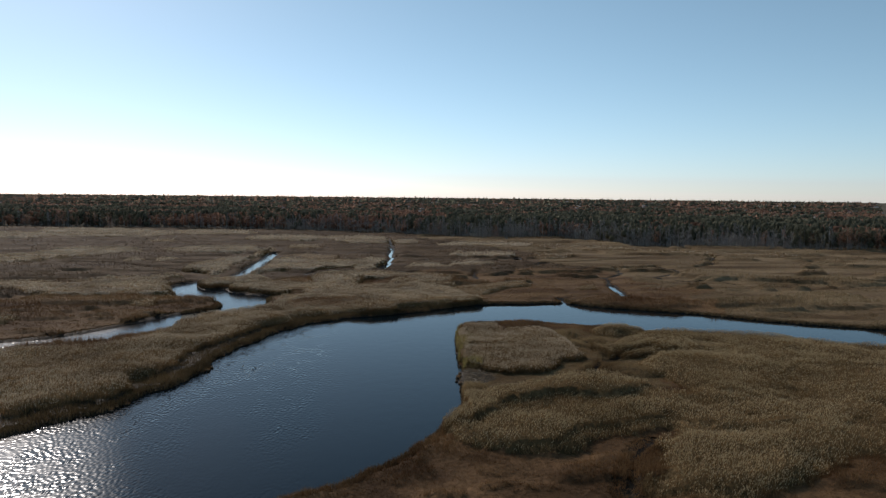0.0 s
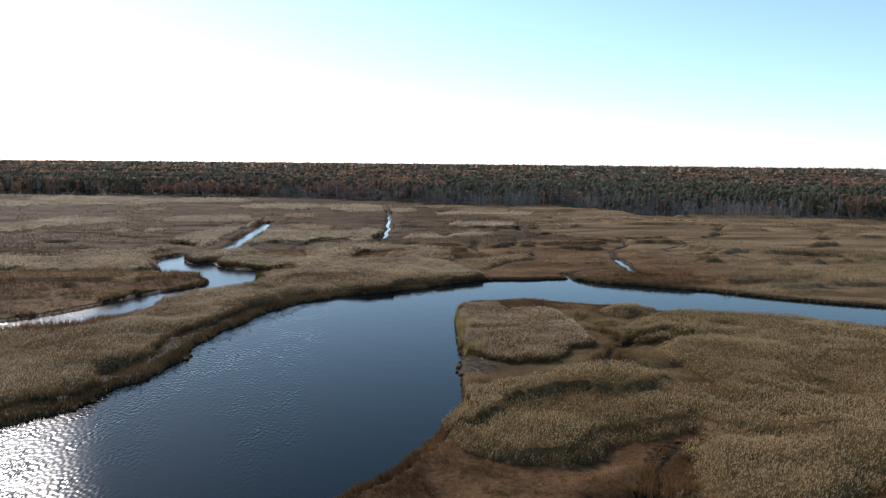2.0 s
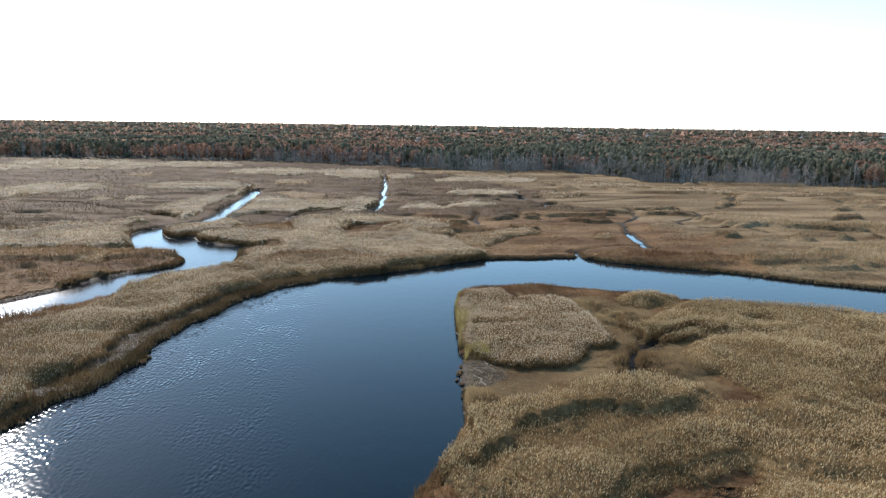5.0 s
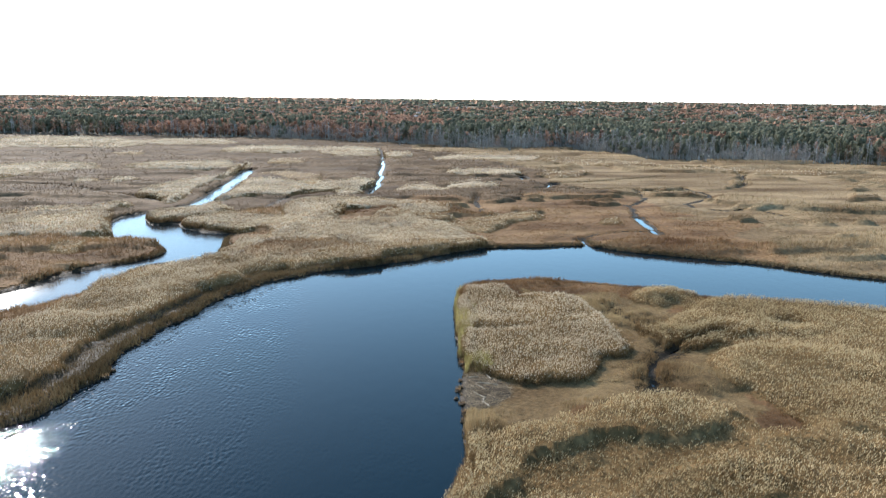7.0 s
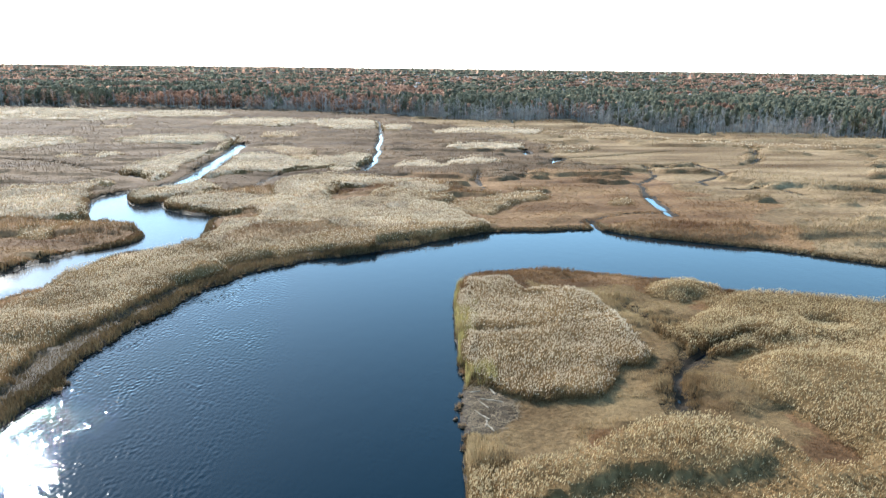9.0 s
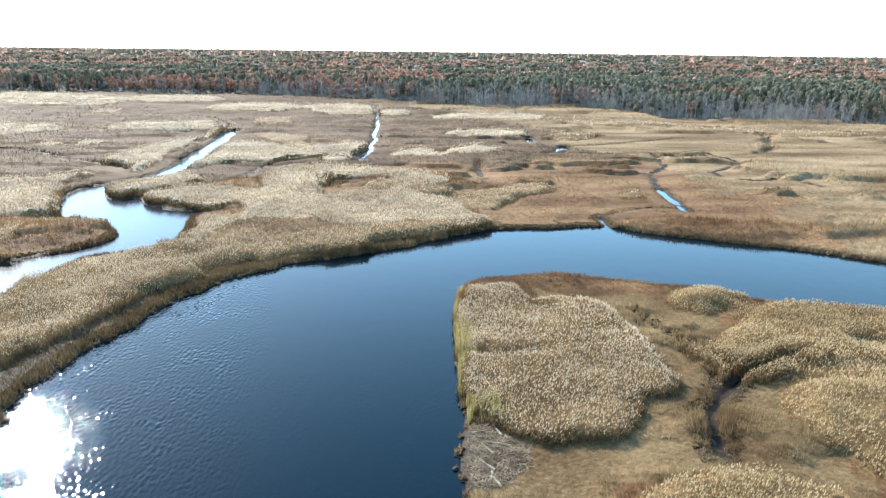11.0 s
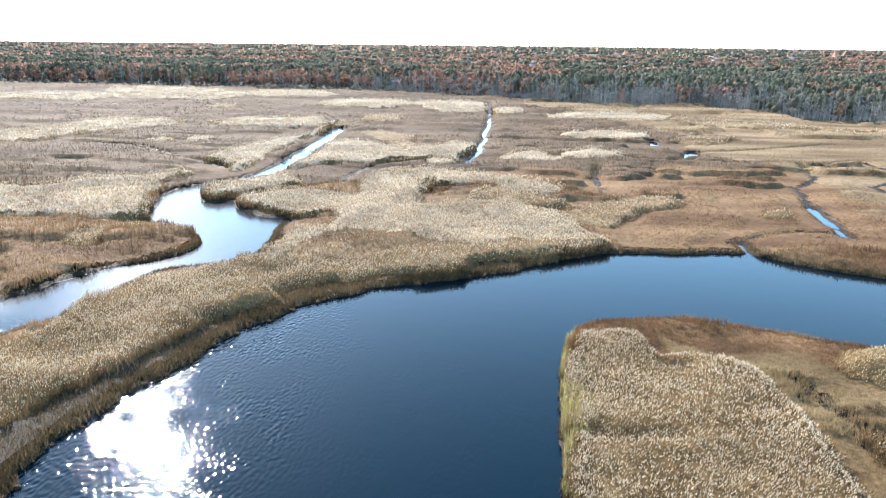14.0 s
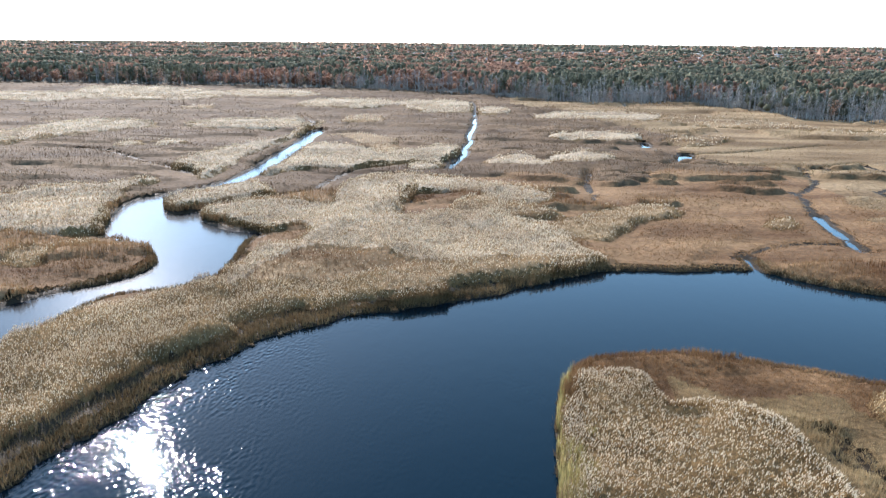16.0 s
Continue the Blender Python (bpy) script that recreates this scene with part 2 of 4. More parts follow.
# narrow tidal channels: half width, then the way
CHANNELS = [
    (0.2, [(-75.3, 300.3), (-62.1, 319.6), (-55, 327.9), (-50.9, 357.3), (-35.6, 374.9), (-19.4, 374.2)]),
    (1.0, [(-18.7, 368.8), (-17.5, 385.9), (-15.6, 403.7), (-16.2, 421.5), (-15.2, 441.7), (-17.1, 464.1), (-16.8, 492.6), (-17.7, 525.6)]),
    (0.7, [(-17.7, 525.6), (-20.5, 580)]),
    (0.5, [(-20.5, 580), (-23.5, 625.6), (-27.5, 654.4)]),
    (0.3, [(35.3, 156.8), (37.6, 165.3), (41.7, 171.3), (45.3, 175.3), (58, 181.4)]),
    (0, [(45.3, 175.3), (43.8, 182.4), (41, 191.1), (37.9, 200.2)]),
    (0, [(23.9, 95.4), (28.9, 109.2), (33.9, 117.1)]),
    (1.6, [(-165.5, 395.5), (-162, 396.6)]),
    (0.1, [(-160, 397.7), (-128.2, 372.1), (-98.2, 348.4)]),
    (0.3, [(-96, 472.2), (-100.9, 502.7), (-120, 542.9)]),
    (1.7, [(60.1, 450.9), (58.7, 435.9)]),
    (2.3, [(70.6, 417.4), (67.2, 403.2)]),
    (1.25, [(80.7, 313.6), (79.3, 302), (78.8, 292.3)]),
    (0.7, [(78.8, 292.3), (77.4, 282.1), (78.5, 280.9)]),
    (0.08, [(80.7, 313.6), (82.2, 323.6), (85.4, 336.6), (84.3, 347.5)]),
    (0.08, [(87.6, 343.2), (97.3, 358.8), (101.1, 374.7), (102.2, 383.4)]),
    (0.08, [(70.2, 401.7), (77.4, 397.3), (82, 388.2), (92.2, 391.8), (103.9, 392.5), (102.2, 383.4)]),
    (0.08, [(102.2, 383.4), (112.8, 391.5), (128.4, 400.4)]),
    (0.08, [(112.8, 391.5), (109.3, 379.4)]),
    (0.08, [(189.5, 475.1), (179.2, 446.8), (170.8, 431.8), (168.7, 420.3), (153.9, 397.1)]),
    (0.08, [(110.3, 346.5), (116.4, 352.5), (124.3, 360.2), (124.4, 357.7), (131.7, 377.8), (129.9, 391), (128.4, 400.4)]),
    (0.08, [(111.3, 349.9), (110.5, 338.8)]),
    (-0.05, [(77.4, 282.1), (72.9, 285.3), (64.9, 283.7), (56.9, 279), (51, 271.6)]),
    (0.8, [(51, 271.6), (51.4, 263)]),
    (-0.05, [(113.9, 332.7), (120.1, 330), (128.7, 332.4)]),
    (-0.05, [(72.8, 415.8), (91.1, 422.5), (113, 435.8), (136.7, 450.1)]),
    (-0.05, [(28.4, 369.4), (25.7, 344.7), (26.5, 328.9), (21.8, 316.5)]),
    (0.08, [(-26.7, 329.6), (-24.1, 314.7), (-20.5, 321.2)]),
    (-0.05, [(44.1, 392.1), (57.7, 391.3), (67.3, 404.9)]),
    (-0.05, [(134.1, 328.6), (137.1, 314.9)]),
]
FOREST_EDGE = [(-2500, 1150), (-900, 860), (-469.4, 775.1), (-386.5, 785.5), (-279.7, 778.6), (-176.2, 768.5), (-122.9, 750.5), (-23.1, 711.7), (20.9, 666.9),
               (52.8, 633.9), (87.2, 645.7), (125, 662), (148.8, 616.9), (163.1, 566.1), (190.4, 550.3), (221.3, 541.1), (274.2, 534), (347.2, 524.4), (450, 500),
               (900, 470), (2500, 420)]

def value_noise(x, y, size, seed=0):
    """Smooth noise from 0 to 1 with features of that size."""
    gx, gy = x / size + seed * 17.31, y / size - seed * 9.77
    ix, iy = np.floor(gx), np.floor(gy)
    fx, fy = gx - ix, gy - iy
    fx, fy = fx * fx * (3 - 2 * fx), fy * fy * (3 - 2 * fy)

    def lattice(a, b):
        h = np.sin(a * 127.1 + b * 311.7 + seed * 74.7) * 43758.5453
        return h - np.floor(h)
    low = lattice(ix, iy) * (1 - fx) + lattice(ix + 1, iy) * fx
    high = lattice(ix, iy + 1) * (1 - fx) + lattice(ix + 1, iy + 1) * fx
    return low * (1 - fy) + high * fy


def cloud(x, y, size, seed=0):
    return (value_noise(x, y, size, seed) * 0.55 + value_noise(x, y, size / 2.1, seed + 1) * 0.28 + value_noise(x, y, size / 4.6, seed + 2) * 0.17)


def smooth(a, b, v):
    u = np.clip((v - a) / (b - a), 0, 1)
    return u * u * (3 - 2 * u)


def rounded(points, closed=True, steps=4):
    """A smooth line through the points of a plan."""
    p = np.array(points, float)
    n = len(p)
    out = []
    for i in range(n if closed else n - 1):
        if closed:
            a, b, c, d = p[i - 1], p[i], p[(i + 1) % n], p[(i + 2) % n]
        else:
            a, b, c, d = p[max(i - 1, 0)], p[i], p[i + 1], p[min(i + 2, n - 1)]
        for k in range(steps):
            u = k / steps
            out.append(0.5 * (2 * b + (c - a) * u + (2 * a - 5 * b + 4 * c - d) * u * u + (3 * b - a - 3 * c + d) * u ** 3))
    if not closed:
        out.append(p[-1])
    return np.array(out)


def line_distance(x, y, line, closed):
    best = np.full(x.shape, 1e9)
    q = np.roll(line, -1, 0) if closed else line[1:]
    for (ax, ay), (bx, by) in zip(line, q):
        dx, dy = bx - ax, by - ay
        u = np.clip(((x - ax) * dx + (y - ay) * dy) / max(dx * dx + dy * dy, 1e-9), 0, 1)
        best = np.minimum(best, (x - ax - u * dx) ** 2 + (y - ay - u * dy) ** 2)
    return np.sqrt(best)


def inside(x, y, line):
    odd = np.zeros(x.shape, bool)
    for (ax, ay), (bx, by) in zip(line, np.roll(line, -1, 0)):
        if ay != by:
            odd ^= ((ay > y) != (by > y)) & (x < ax + (y - ay) / (by - ay) * (bx - ax))
    return odd


# stands of tall reed: the outline on the plan, height, share of stems in plume, width of the sloping rim
STANDS = []


def stand(side, outline, height, plume, rim, deepest=60.0):
    """deepest: how far inside its rim a place counts at most, so that taller stands within it show."""
    STANDS.append((side, rounded(outline, steps=3), height, plume, rim, deepest))


stand("bank", [(-45.2, 245.8), (-44.5, 262.6), (-42.3, 278.2), (-38.8, 288.6), (-21.7, 294.4), (-6.6, 302.1), (2.9, 296.1), (10.4, 289.6), (16.5, 280.1),
      (19.5, 270.2), (20.4, 263.9), (2.8, 261.8), (-12.2, 256.1), (-23.1, 262.2), (-34.1, 265.7), (-40, 262.8)], 2.9, 1, 3.2)
stand("bank", [(20.4, 263.9), (2.8, 261.8), (-12.2, 256.1), (-19.4, 249.2), (-19.4, 238.7), (-12.6, 235.6), (0.5, 243.3), (7.6, 248.9), (16.7, 256.9)], 2.9, 0.5, 3.2)
stand("bank", [(-44.4, 243.2), (-43.3, 260.5), (-34, 265.2), (-23.1, 262.2), (-12.2, 256.1), (-19.3, 248.2), (-27.6, 245.3), (-38.3, 241.6)], 2.5, 0.06, 3.2)
stand("bank", [(-44.9, 233.4), (-45, 243.2), (-38.4, 242), (-27.7, 245.8), (-19.3, 248.2), (-19.4, 238.7), (-23.5, 235), (-30.5, 227.9), (-35.2, 222.4),
      (-38.6, 214.4), (-42.9, 218.8), (-44.9, 227.6)], 2.8, 0.85, 3.2)
stand("bank", [(-51, 244.5), (-53.8, 236), (-65.3, 223), (-67.2, 211.8), (-69.3, 190), (-74.1, 179.7), (-81.4, 172.4), (-85.6, 154.2), (-61.2, 116.7),
      (-57.8, 128.8), (-55.2, 132.6), (-52.7, 139.4), (-47.5, 147.8), (-45.5, 158.3), (-46.3, 169.9), (-46, 180.9), (-41.2, 195.4), (-37.2, 207.4), (-32.2, 219), (-40.1, 230.2)], 2.8, 1, 3.2)
stand("bank", [(-73.3, 293.3), (-70, 302.1), (-65, 306.5), (-56.4, 310.3), (-49.1, 307.2), (-42.5, 299.1), (-42.5, 288.5), (-45, 283.5), (-50.8, 278.6),
      (-61.1, 284.3)], 2.8, 0.9, 3.2)
stand("bank", [(-41.8, 303.2), (-47.8, 323.9), (-45.6, 340), (-40.1, 352.3), (-28.5, 352.9), (-10.4, 345.4), (-0.7, 338.9), (8.5, 333.9), (14.5, 321.8),
      (9.7, 312.3), (-0.4, 316.4), (-4.9, 322.9), (-14.6, 324.5), (-23.4, 324.1), (-25.1, 312.6), (-26.3, 300.5), (-31.2, 296.4)], 2.8, 0.85, 3.2)
stand("bank", [(-21.7, 295.2), (-13.9, 303.5), (-12.2, 315), (-1.4, 321.1), (0.4, 312.8), (14.4, 307.2), (14.3, 299.7), (2.9, 296.9), (-6.7, 303)], 2.6, 0.7, 3.2)
stand("bank", [(11.2, 290.4), (17.2, 299.8), (24.4, 308.5), (33.8, 317), (42.6, 318.3), (47.8, 312.1), (45.2, 305), (35.3, 298.9), (29, 290.3), (23.8, 280.4),
      (17.5, 282.9)], 2.0, 0.4, 3.2)
stand("bank", [(63.9, 301.6), (70.9, 308.6), (72.9, 302), (68.4, 295.5), (63.9, 296.1)], 1.8, 0.4, 3.2)
stand("bank", [(-46.9, 238.1), (-49.2, 250.3), (-50.1, 259.3), (-48.5, 266.4), (-45.3, 267.1), (-43.3, 261.6), (-43.7, 241.5)], 2.7, 0.9, 2.5)
stand("bank", [(-49.3, 301.3), (-43.7, 304.8), (-31.5, 298.7), (-22.0, 297.5), (-27.4, 292.0), (-38.7, 287.9), (-43.2, 282.2)], 2.6, 0.8, 3)
stand("creek", [(-88, 303.8), (-88.7, 310.7), (-83.9, 318.4), (-78.2, 326.5), (-71.4, 333.2), (-64.5, 324.1), (-63.6, 317.4), (-72.5, 309.7), (-76.9, 301.8),
      (-83.3, 298.3)], 2.9, 0.9, 4)
stand("creek", [(-76.8, 347.8), (-77.4, 388.6), (-78.2, 411.4), (-62.5, 416.4), (-50.2, 400.6), (-37.7, 380.1), (-39.6, 368.3), (-49.8, 362.2),
      (-64.8, 357.3)], 2.5, 1, 4)
stand("creek", [(-44.1, 390.8), (-35, 408.9), (-25.1, 419.1), (-17.1, 412.1), (-15, 401.3), (-21.2, 385.9), (-30.8, 373.1), (-36.6, 377.2)], 2.7, 1, 4)
stand("creek", [(-32.4, 365.9), (-23.6, 387.3), (-20.4, 375.2), (-21.4, 362.4), (-29.2, 359.3)], 2.7, 1, 4)
stand("creek", [(-112.3, 359.9), (-112, 388), (-106.1, 409.4), (-99.7, 423.5), (-95.8, 447.9), (-92, 430.3), (-92.4, 403), (-92, 373.8), (-90.2, 349.6),
      (-91.2, 338.8), (-102.9, 351.3)], 2.8, 1, 4)
stand("creek", [(-98.4, 452.4), (-100.6, 489.3), (-95.5, 508.2), (-90.9, 476.1), (-90.2, 443.7)], 2.9, 0.5, 4)
stand("creek", [(-159.9, 475.2), (-154.9, 492.9), (-137.9, 503.9), (-123.1, 505.4), (-110, 516.5), (-100.9, 475.2), (-109.8, 461.3), (-130.2, 464.6),
      (-151.1, 465.3)], 2.4, 1, 4)
stand("creek", [(-226.6, 422.9), (-225, 461.4), (-218.6, 485.2), (-196.2, 489.9), (-173.4, 474.6), (-170, 457.2), (-183.7, 440.2), (-191.3, 421.4),
      (-196.9, 402.8), (-204.3, 392.5), (-216.3, 380.2), (-241.8, 411.7)], 2.6, 1, 4)
stand("creek", [(-159.1, 406.2), (-151.1, 413.3), (-145.3, 405.2), (-151.7, 397.1)], 2, 0.8, 4)
stand("creek", [(-144.3, 412.7), (-139.9, 421.2), (-132.7, 418.7), (-130.7, 409.7), (-139.4, 404.6)], 2.1, 0.9, 4)
stand("creek", [(-137.9, 301.9), (-132, 307.7), (-130.5, 318.4), (-126.1, 325.8), (-117.6, 323.3), (-113.2, 331.8), (-107.1, 338), (-102.8, 333.6),
      (-103.8, 325.6), (-104.1, 316.5), (-99.5, 304.9), (-98.2, 294.1), (-90.8, 282.8), (-86.3, 274.2), (-89.9, 269.8), (-96.1, 266.8), (-105.8, 267.5), (-114.4, 270), (-131.7, 267.4), (-153.3, 292.6)], 2.8, 1, 4)
stand("creek", [(-93.6, 248.8), (-92.1, 252.8), (-86.8, 251.5), (-85.7, 247.1), (-89.7, 245.8)], 1.8, 0.9, 4)
stand("creek", [(-96.4, 255.3), (-93.9, 259.3), (-89.5, 259), (-88.2, 254.7), (-92.4, 251.5)], 1.7, 0.4, 4)
stand("creek", [(-88.8, 262.4), (-84.8, 265.5), (-81.3, 263.1), (-84.5, 258.8)], 1.7, 0.5, 4)
stand("back", [(16.5, 396.5), (29.4, 408), (39.9, 405.1), (42.4, 393.2), (34.1, 384.7), (22.8, 380.9), (19.9, 386.9)], 2.8, 0.9, 5.5)
stand("back", [(19.4, 460), (32.1, 473.9), (49.6, 475.4), (60.4, 466), (56.2, 451.1), (40.6, 445.3), (21.5, 448.3)], 2.5, 0.75, 5.5)
stand("back", [(-7.6, 388.3), (3.2, 399.1), (12.3, 396.3), (18.8, 380.6), (11.7, 375.7), (-1.2, 377.9)], 2.2, 0.75, 5.5)
stand("back", [(67.2, 447.4), (81.8, 462.9), (96.4, 456.8), (90.3, 440.3), (75.9, 434.9)], 2, 0.4, 5.5)
stand("back", [(-353.8, 713), (-331.7, 740.5), (-281.2, 733.7), (-227, 698.5), (-207.4, 638.8), (-234.6, 618.5), (-303.6, 624.7)], 2.6, 1, 5.5)
stand("back", [(-406, 630.8), (-368.1, 667.2), (-303.4, 651.4), (-288.6, 625.3), (-317.4, 591.2), (-375.8, 592.4)], 2.4, 0.9, 5.5)
stand("back", [(-229.5, 705.1), (-176, 728.9), (-141.4, 672.5), (-186.2, 647.6)], 2.5, 0.9, 5.5)
stand("back", [(-140.7, 606), (-134.6, 638.1), (-95.1, 643.8), (-73, 610.1), (-98.2, 579), (-127.3, 579.8)], 2.6, 1, 5.5)
stand("back", [(-76.7, 630), (-46.4, 650.8), (-23.6, 626.8), (-23, 571), (-53.4, 567.4)], 2.5, 0.9, 5.5)
stand("back", [(-22.4, 588.4), (-3.9, 595.2), (0.7, 561.5), (-17.3, 555.5)], 2.4, 1, 5.5)
stand("back", [(16.9, 559.4), (40.1, 578.5), (85.9, 563.3), (78.8, 536.4), (42.9, 529.1), (16.7, 533.3)], 2.3, 0.8, 5.5)
stand("back", [(-90.4, 521.9), (-73.9, 537.8), (-64, 505), (-81.5, 497.1)], 2.2, 0.7, 5.5)
stand("back", [(-204.3, 574.5), (-189, 585.4), (-180.8, 568.8), (-194.2, 558.8)], 2, 0.6, 5.5)
stand("back", [(86.7, 533.7), (108.1, 554.1), (143.4, 532.6), (133.7, 512), (92.7, 514.3)], 1.9, 0.35, 5.5)
stand("back", [(-42.1, 392.6), (-54.7, 413.1), (-74.4, 449.7), (-82.3, 449), (-76.5, 459.2), (-59.4, 455.8), (-45.6, 434)], 1.6, 0.2, 5.5)
stand("point", [(10.3, 205.9), (11.9, 210.6), (16.2, 211.5), (20.9, 210.4), (21.1, 205.7), (24.9, 205.8), (28.9, 204.1), (32.4, 200.6), (34.6, 195.9),
      (35.9, 189.9), (37.1, 184.5), (37.3, 179.1), (36.5, 174.4), (34.6, 171.4), (30.2, 168.9), (28.6, 164.9), (26.2, 161.3), (22, 159.1), (15.6, 159.4), (11.7, 160.6), (10.5, 163), (9, 165.8), (8.1, 169.3), (7.8, 174.7), (8.2, 183.7), (8.9, 194.9)], 2.35, 1, 1.4)
stand("point", [(46.5, 208.6), (52.2, 211.4), (58.1, 212), (60.5, 208.8), (59.6, 205), (55.9, 201.3), (50.1, 197.9), (47.5, 199.6), (45.6, 203.3)], 2.6, 0.6, 4.5)
stand("point", [(42.8, 188.8), (43.5, 184.2), (47.3, 188.1), (51.3, 193.5), (59.8, 202.5), (66, 203.3), (76.9, 201.7), (85.4, 196.4), (90, 191.5),
      (98.8, 183.9), (94.2, 177.7), (81.1, 177.8), (63.6, 175.9), (54, 176), (45.3, 172.7), (43.4, 175.8), (41.5, 181.1)], 2.8, 0.9, 4.5)
stand("point", [(47.8, 168.3), (54.1, 174), (64.9, 174.8), (79.2, 174.9), (94.5, 170.7), (66.9, 136.3), (56.1, 139.2), (50.3, 147.4), (49.2, 152.3),
      (48.4, 155.8), (46.3, 160.4)], 2.7, 0.75, 4.5)
stand("point", [(3.9, 120.9), (5.2, 129.7), (6.5, 138.6), (9.9, 141.5), (17.5, 141.7), (22.3, 144.2), (27.9, 149), (35.2, 151.9), (40.9, 149.6), (42, 143.6),
      (38, 139), (30.9, 137.8), (24.1, 137.2), (17.3, 135.4), (12.9, 131.5), (11.8, 127.8), (7.9, 121.7)], 3.4, 1, 4)
stand("point", [(11.4, 126.1), (18.8, 127.1), (24.2, 131.2), (29.8, 134.3), (38.8, 134.6), (42, 130.4), (40.3, 124.7), (31.6, 121.4), (24.8, 119.8),
      (22, 116.8), (19.6, 112.6), (14.3, 111.7), (9.4, 112.5), (6.6, 115.3), (3.9, 120.1), (8, 121.3)], 3.2, 1, 4)
stand("point", [(39.4, 137.8), (47.6, 141.6), (56.8, 139.1), (66.5, 134.5), (75.8, 130.2), (66.1, 117.8), (57.7, 121.1), (46.7, 120.4), (40.2, 123)], 2.5, 0.6, 4.5)
stand("point", [(36.4, 116.3), (41.2, 119.3), (48.4, 119.6), (57.5, 120.8), (67.4, 119.3), (56.8, 105.8), (40.6, 95.1), (27.7, 95.4), (31.3, 106.2)], 2.6, 0.8, 4.5)
stand("point", [(4.6, 121.8), (6.7, 137.7), (18.4, 141.8), (28.4, 147.5), (41.3, 148.0), (43.6, 142.2), (50.5, 142.2), (61.4, 142.6), (70.3, 140.1), (79.1, 131.1), (66.5, 115.6), (57.3, 120.3), (45.4, 120.5), (39.6, 120.2), (38.6, 122.7), (29.8, 120.3), (23.0, 115.9), (19.3, 111.8), (9.5, 112.5)], 1.8, 0.3, 2.5, 1.6)


def oval(x, y, a, b, turn):
    c, s = math.cos(radians(turn)), math.sin(radians(turn))
    return [(x + a * c * math.cos(k * 0.6283) - b * s * math.sin(k * 0.6283), y + a * s * math.cos(k * 0.6283) + b * c * math.sin(k * 0.6283)) for k in range(10)]


for side, x, y, a, b, turn, height, plume, rim in (("point", 98, 172, 30, 20, -8, 2.8, 1, 4), ("point", 100, 150, 38, 20, -4, 2.2, 0.5, 4), ("point", 88, 112, 26, 15, 0, 2.2, 0.4, 4),
                                                   ("back", 128, 520, 32, 18, -40, 2.0, 0.4, 3.6), ("back", 200, 480, 48, 14, -14, 1.6, 0.25, 3.6), ("back", 50, 556, 30, 20, -14, 2.2, 0.6, 3.6),
                                                   ("creek", -160, 291, 20, 14, 4, 2.5, 1, 2.6), ("creek", -124, 219, 10, 7, 3, 2.2, 0.9, 2.6), ("bank", -90, 166, 16, 9, 50, 2.6, 0.7, 1.7)):
    stand(side, oval(x, y, a, b, turn), height, plume, rim)


RIVER_LINE, CREEK_LINE = rounded(RIVER_FAR + RIVER_NEAR, steps=3), rounded(CREEK, steps=3)
CHANNEL_LINES = [(w, rounded(way, False)) for w, way in CHANNELS]


def water_distance(x, y):
    """Metres to the river's and the creek's edge, below 0 on the water."""
    best = np.full(x.shape, 60.0)
    for line in (RIVER_LINE, CREEK_LINE):
        lo, hi = line.min(0) - 40, line.max(0) + 40
        near = np.nonzero((x > lo[0]) & (x < hi[0]) & (y > lo[1]) & (y < hi[1]))
        d = line_distance(x[near], y[near], line, True)
        best[near] = np.minimum(best[near], np.where(inside(x[near], y[near], line), -d, d))
    return best


def channel_distance(x, y):
    best = np.full(x.shape, 60.0)
    for width, line in CHANNEL_LINES:
        lo, hi = line.min(0) - 15, line.max(0) + 15
        near = np.nonzero((x > lo[0]) & (x < hi[0]) & (y > lo[1]) & (y < hi[1]))
        best[near] = np.minimum(best[near], line_distance(x[near], y[near], line, False) - width)
    return best


class Plan:
    """A quantity of the plan, kept on a grid of one metre."""
    def __init__(self, rule, x0, x1, y0, y1):
        self.x0, self.y0, self.nx, self.ny, self.rule = x0, y0, x1 - x0 + 1, y1 - y0 + 1, rule
        gx, gy = np.meshgrid(np.arange(x0, x1 + 1.0), np.arange(y0, y1 + 1.0))
        self.grid = rule(gx.ravel(), gy.ravel()).reshape(self.ny, self.nx)

    def __call__(self, x, y):
        u, v = x - self.x0, y - self.y0
        on = (u >= 0) & (v >= 0) & (u < self.nx - 1) & (v < self.ny - 1)
        out = np.full(x.shape, 60.0)
        u, v = u[on], v[on]
        i, j = u.astype(int), v.astype(int)
        fu, fv, g = u - i, v - j, self.grid
        out[on] = (g[j, i] * (1 - fu) + g[j, i + 1] * fu) * (1 - fv) + (g[j + 1, i] * (1 - fu) + g[j + 1, i + 1] * fu) * fv
        off = ~on
        if off.any():
            out[off] = self.rule(x[off], y[off])
        return out


WATER_PLAN, CHANNEL_PLAN = Plan(water_distance, -200, 240, 60, 490), Plan(channel_distance, -180, 200, 80, 660)


FAR_BANK_LINE = rounded(RIVER_FAR, False, 3)
BANK_PLAN = Plan(lambda x, y: line_distance(x, y, FAR_BANK_LINE, False), -130, 40, 60, 300)


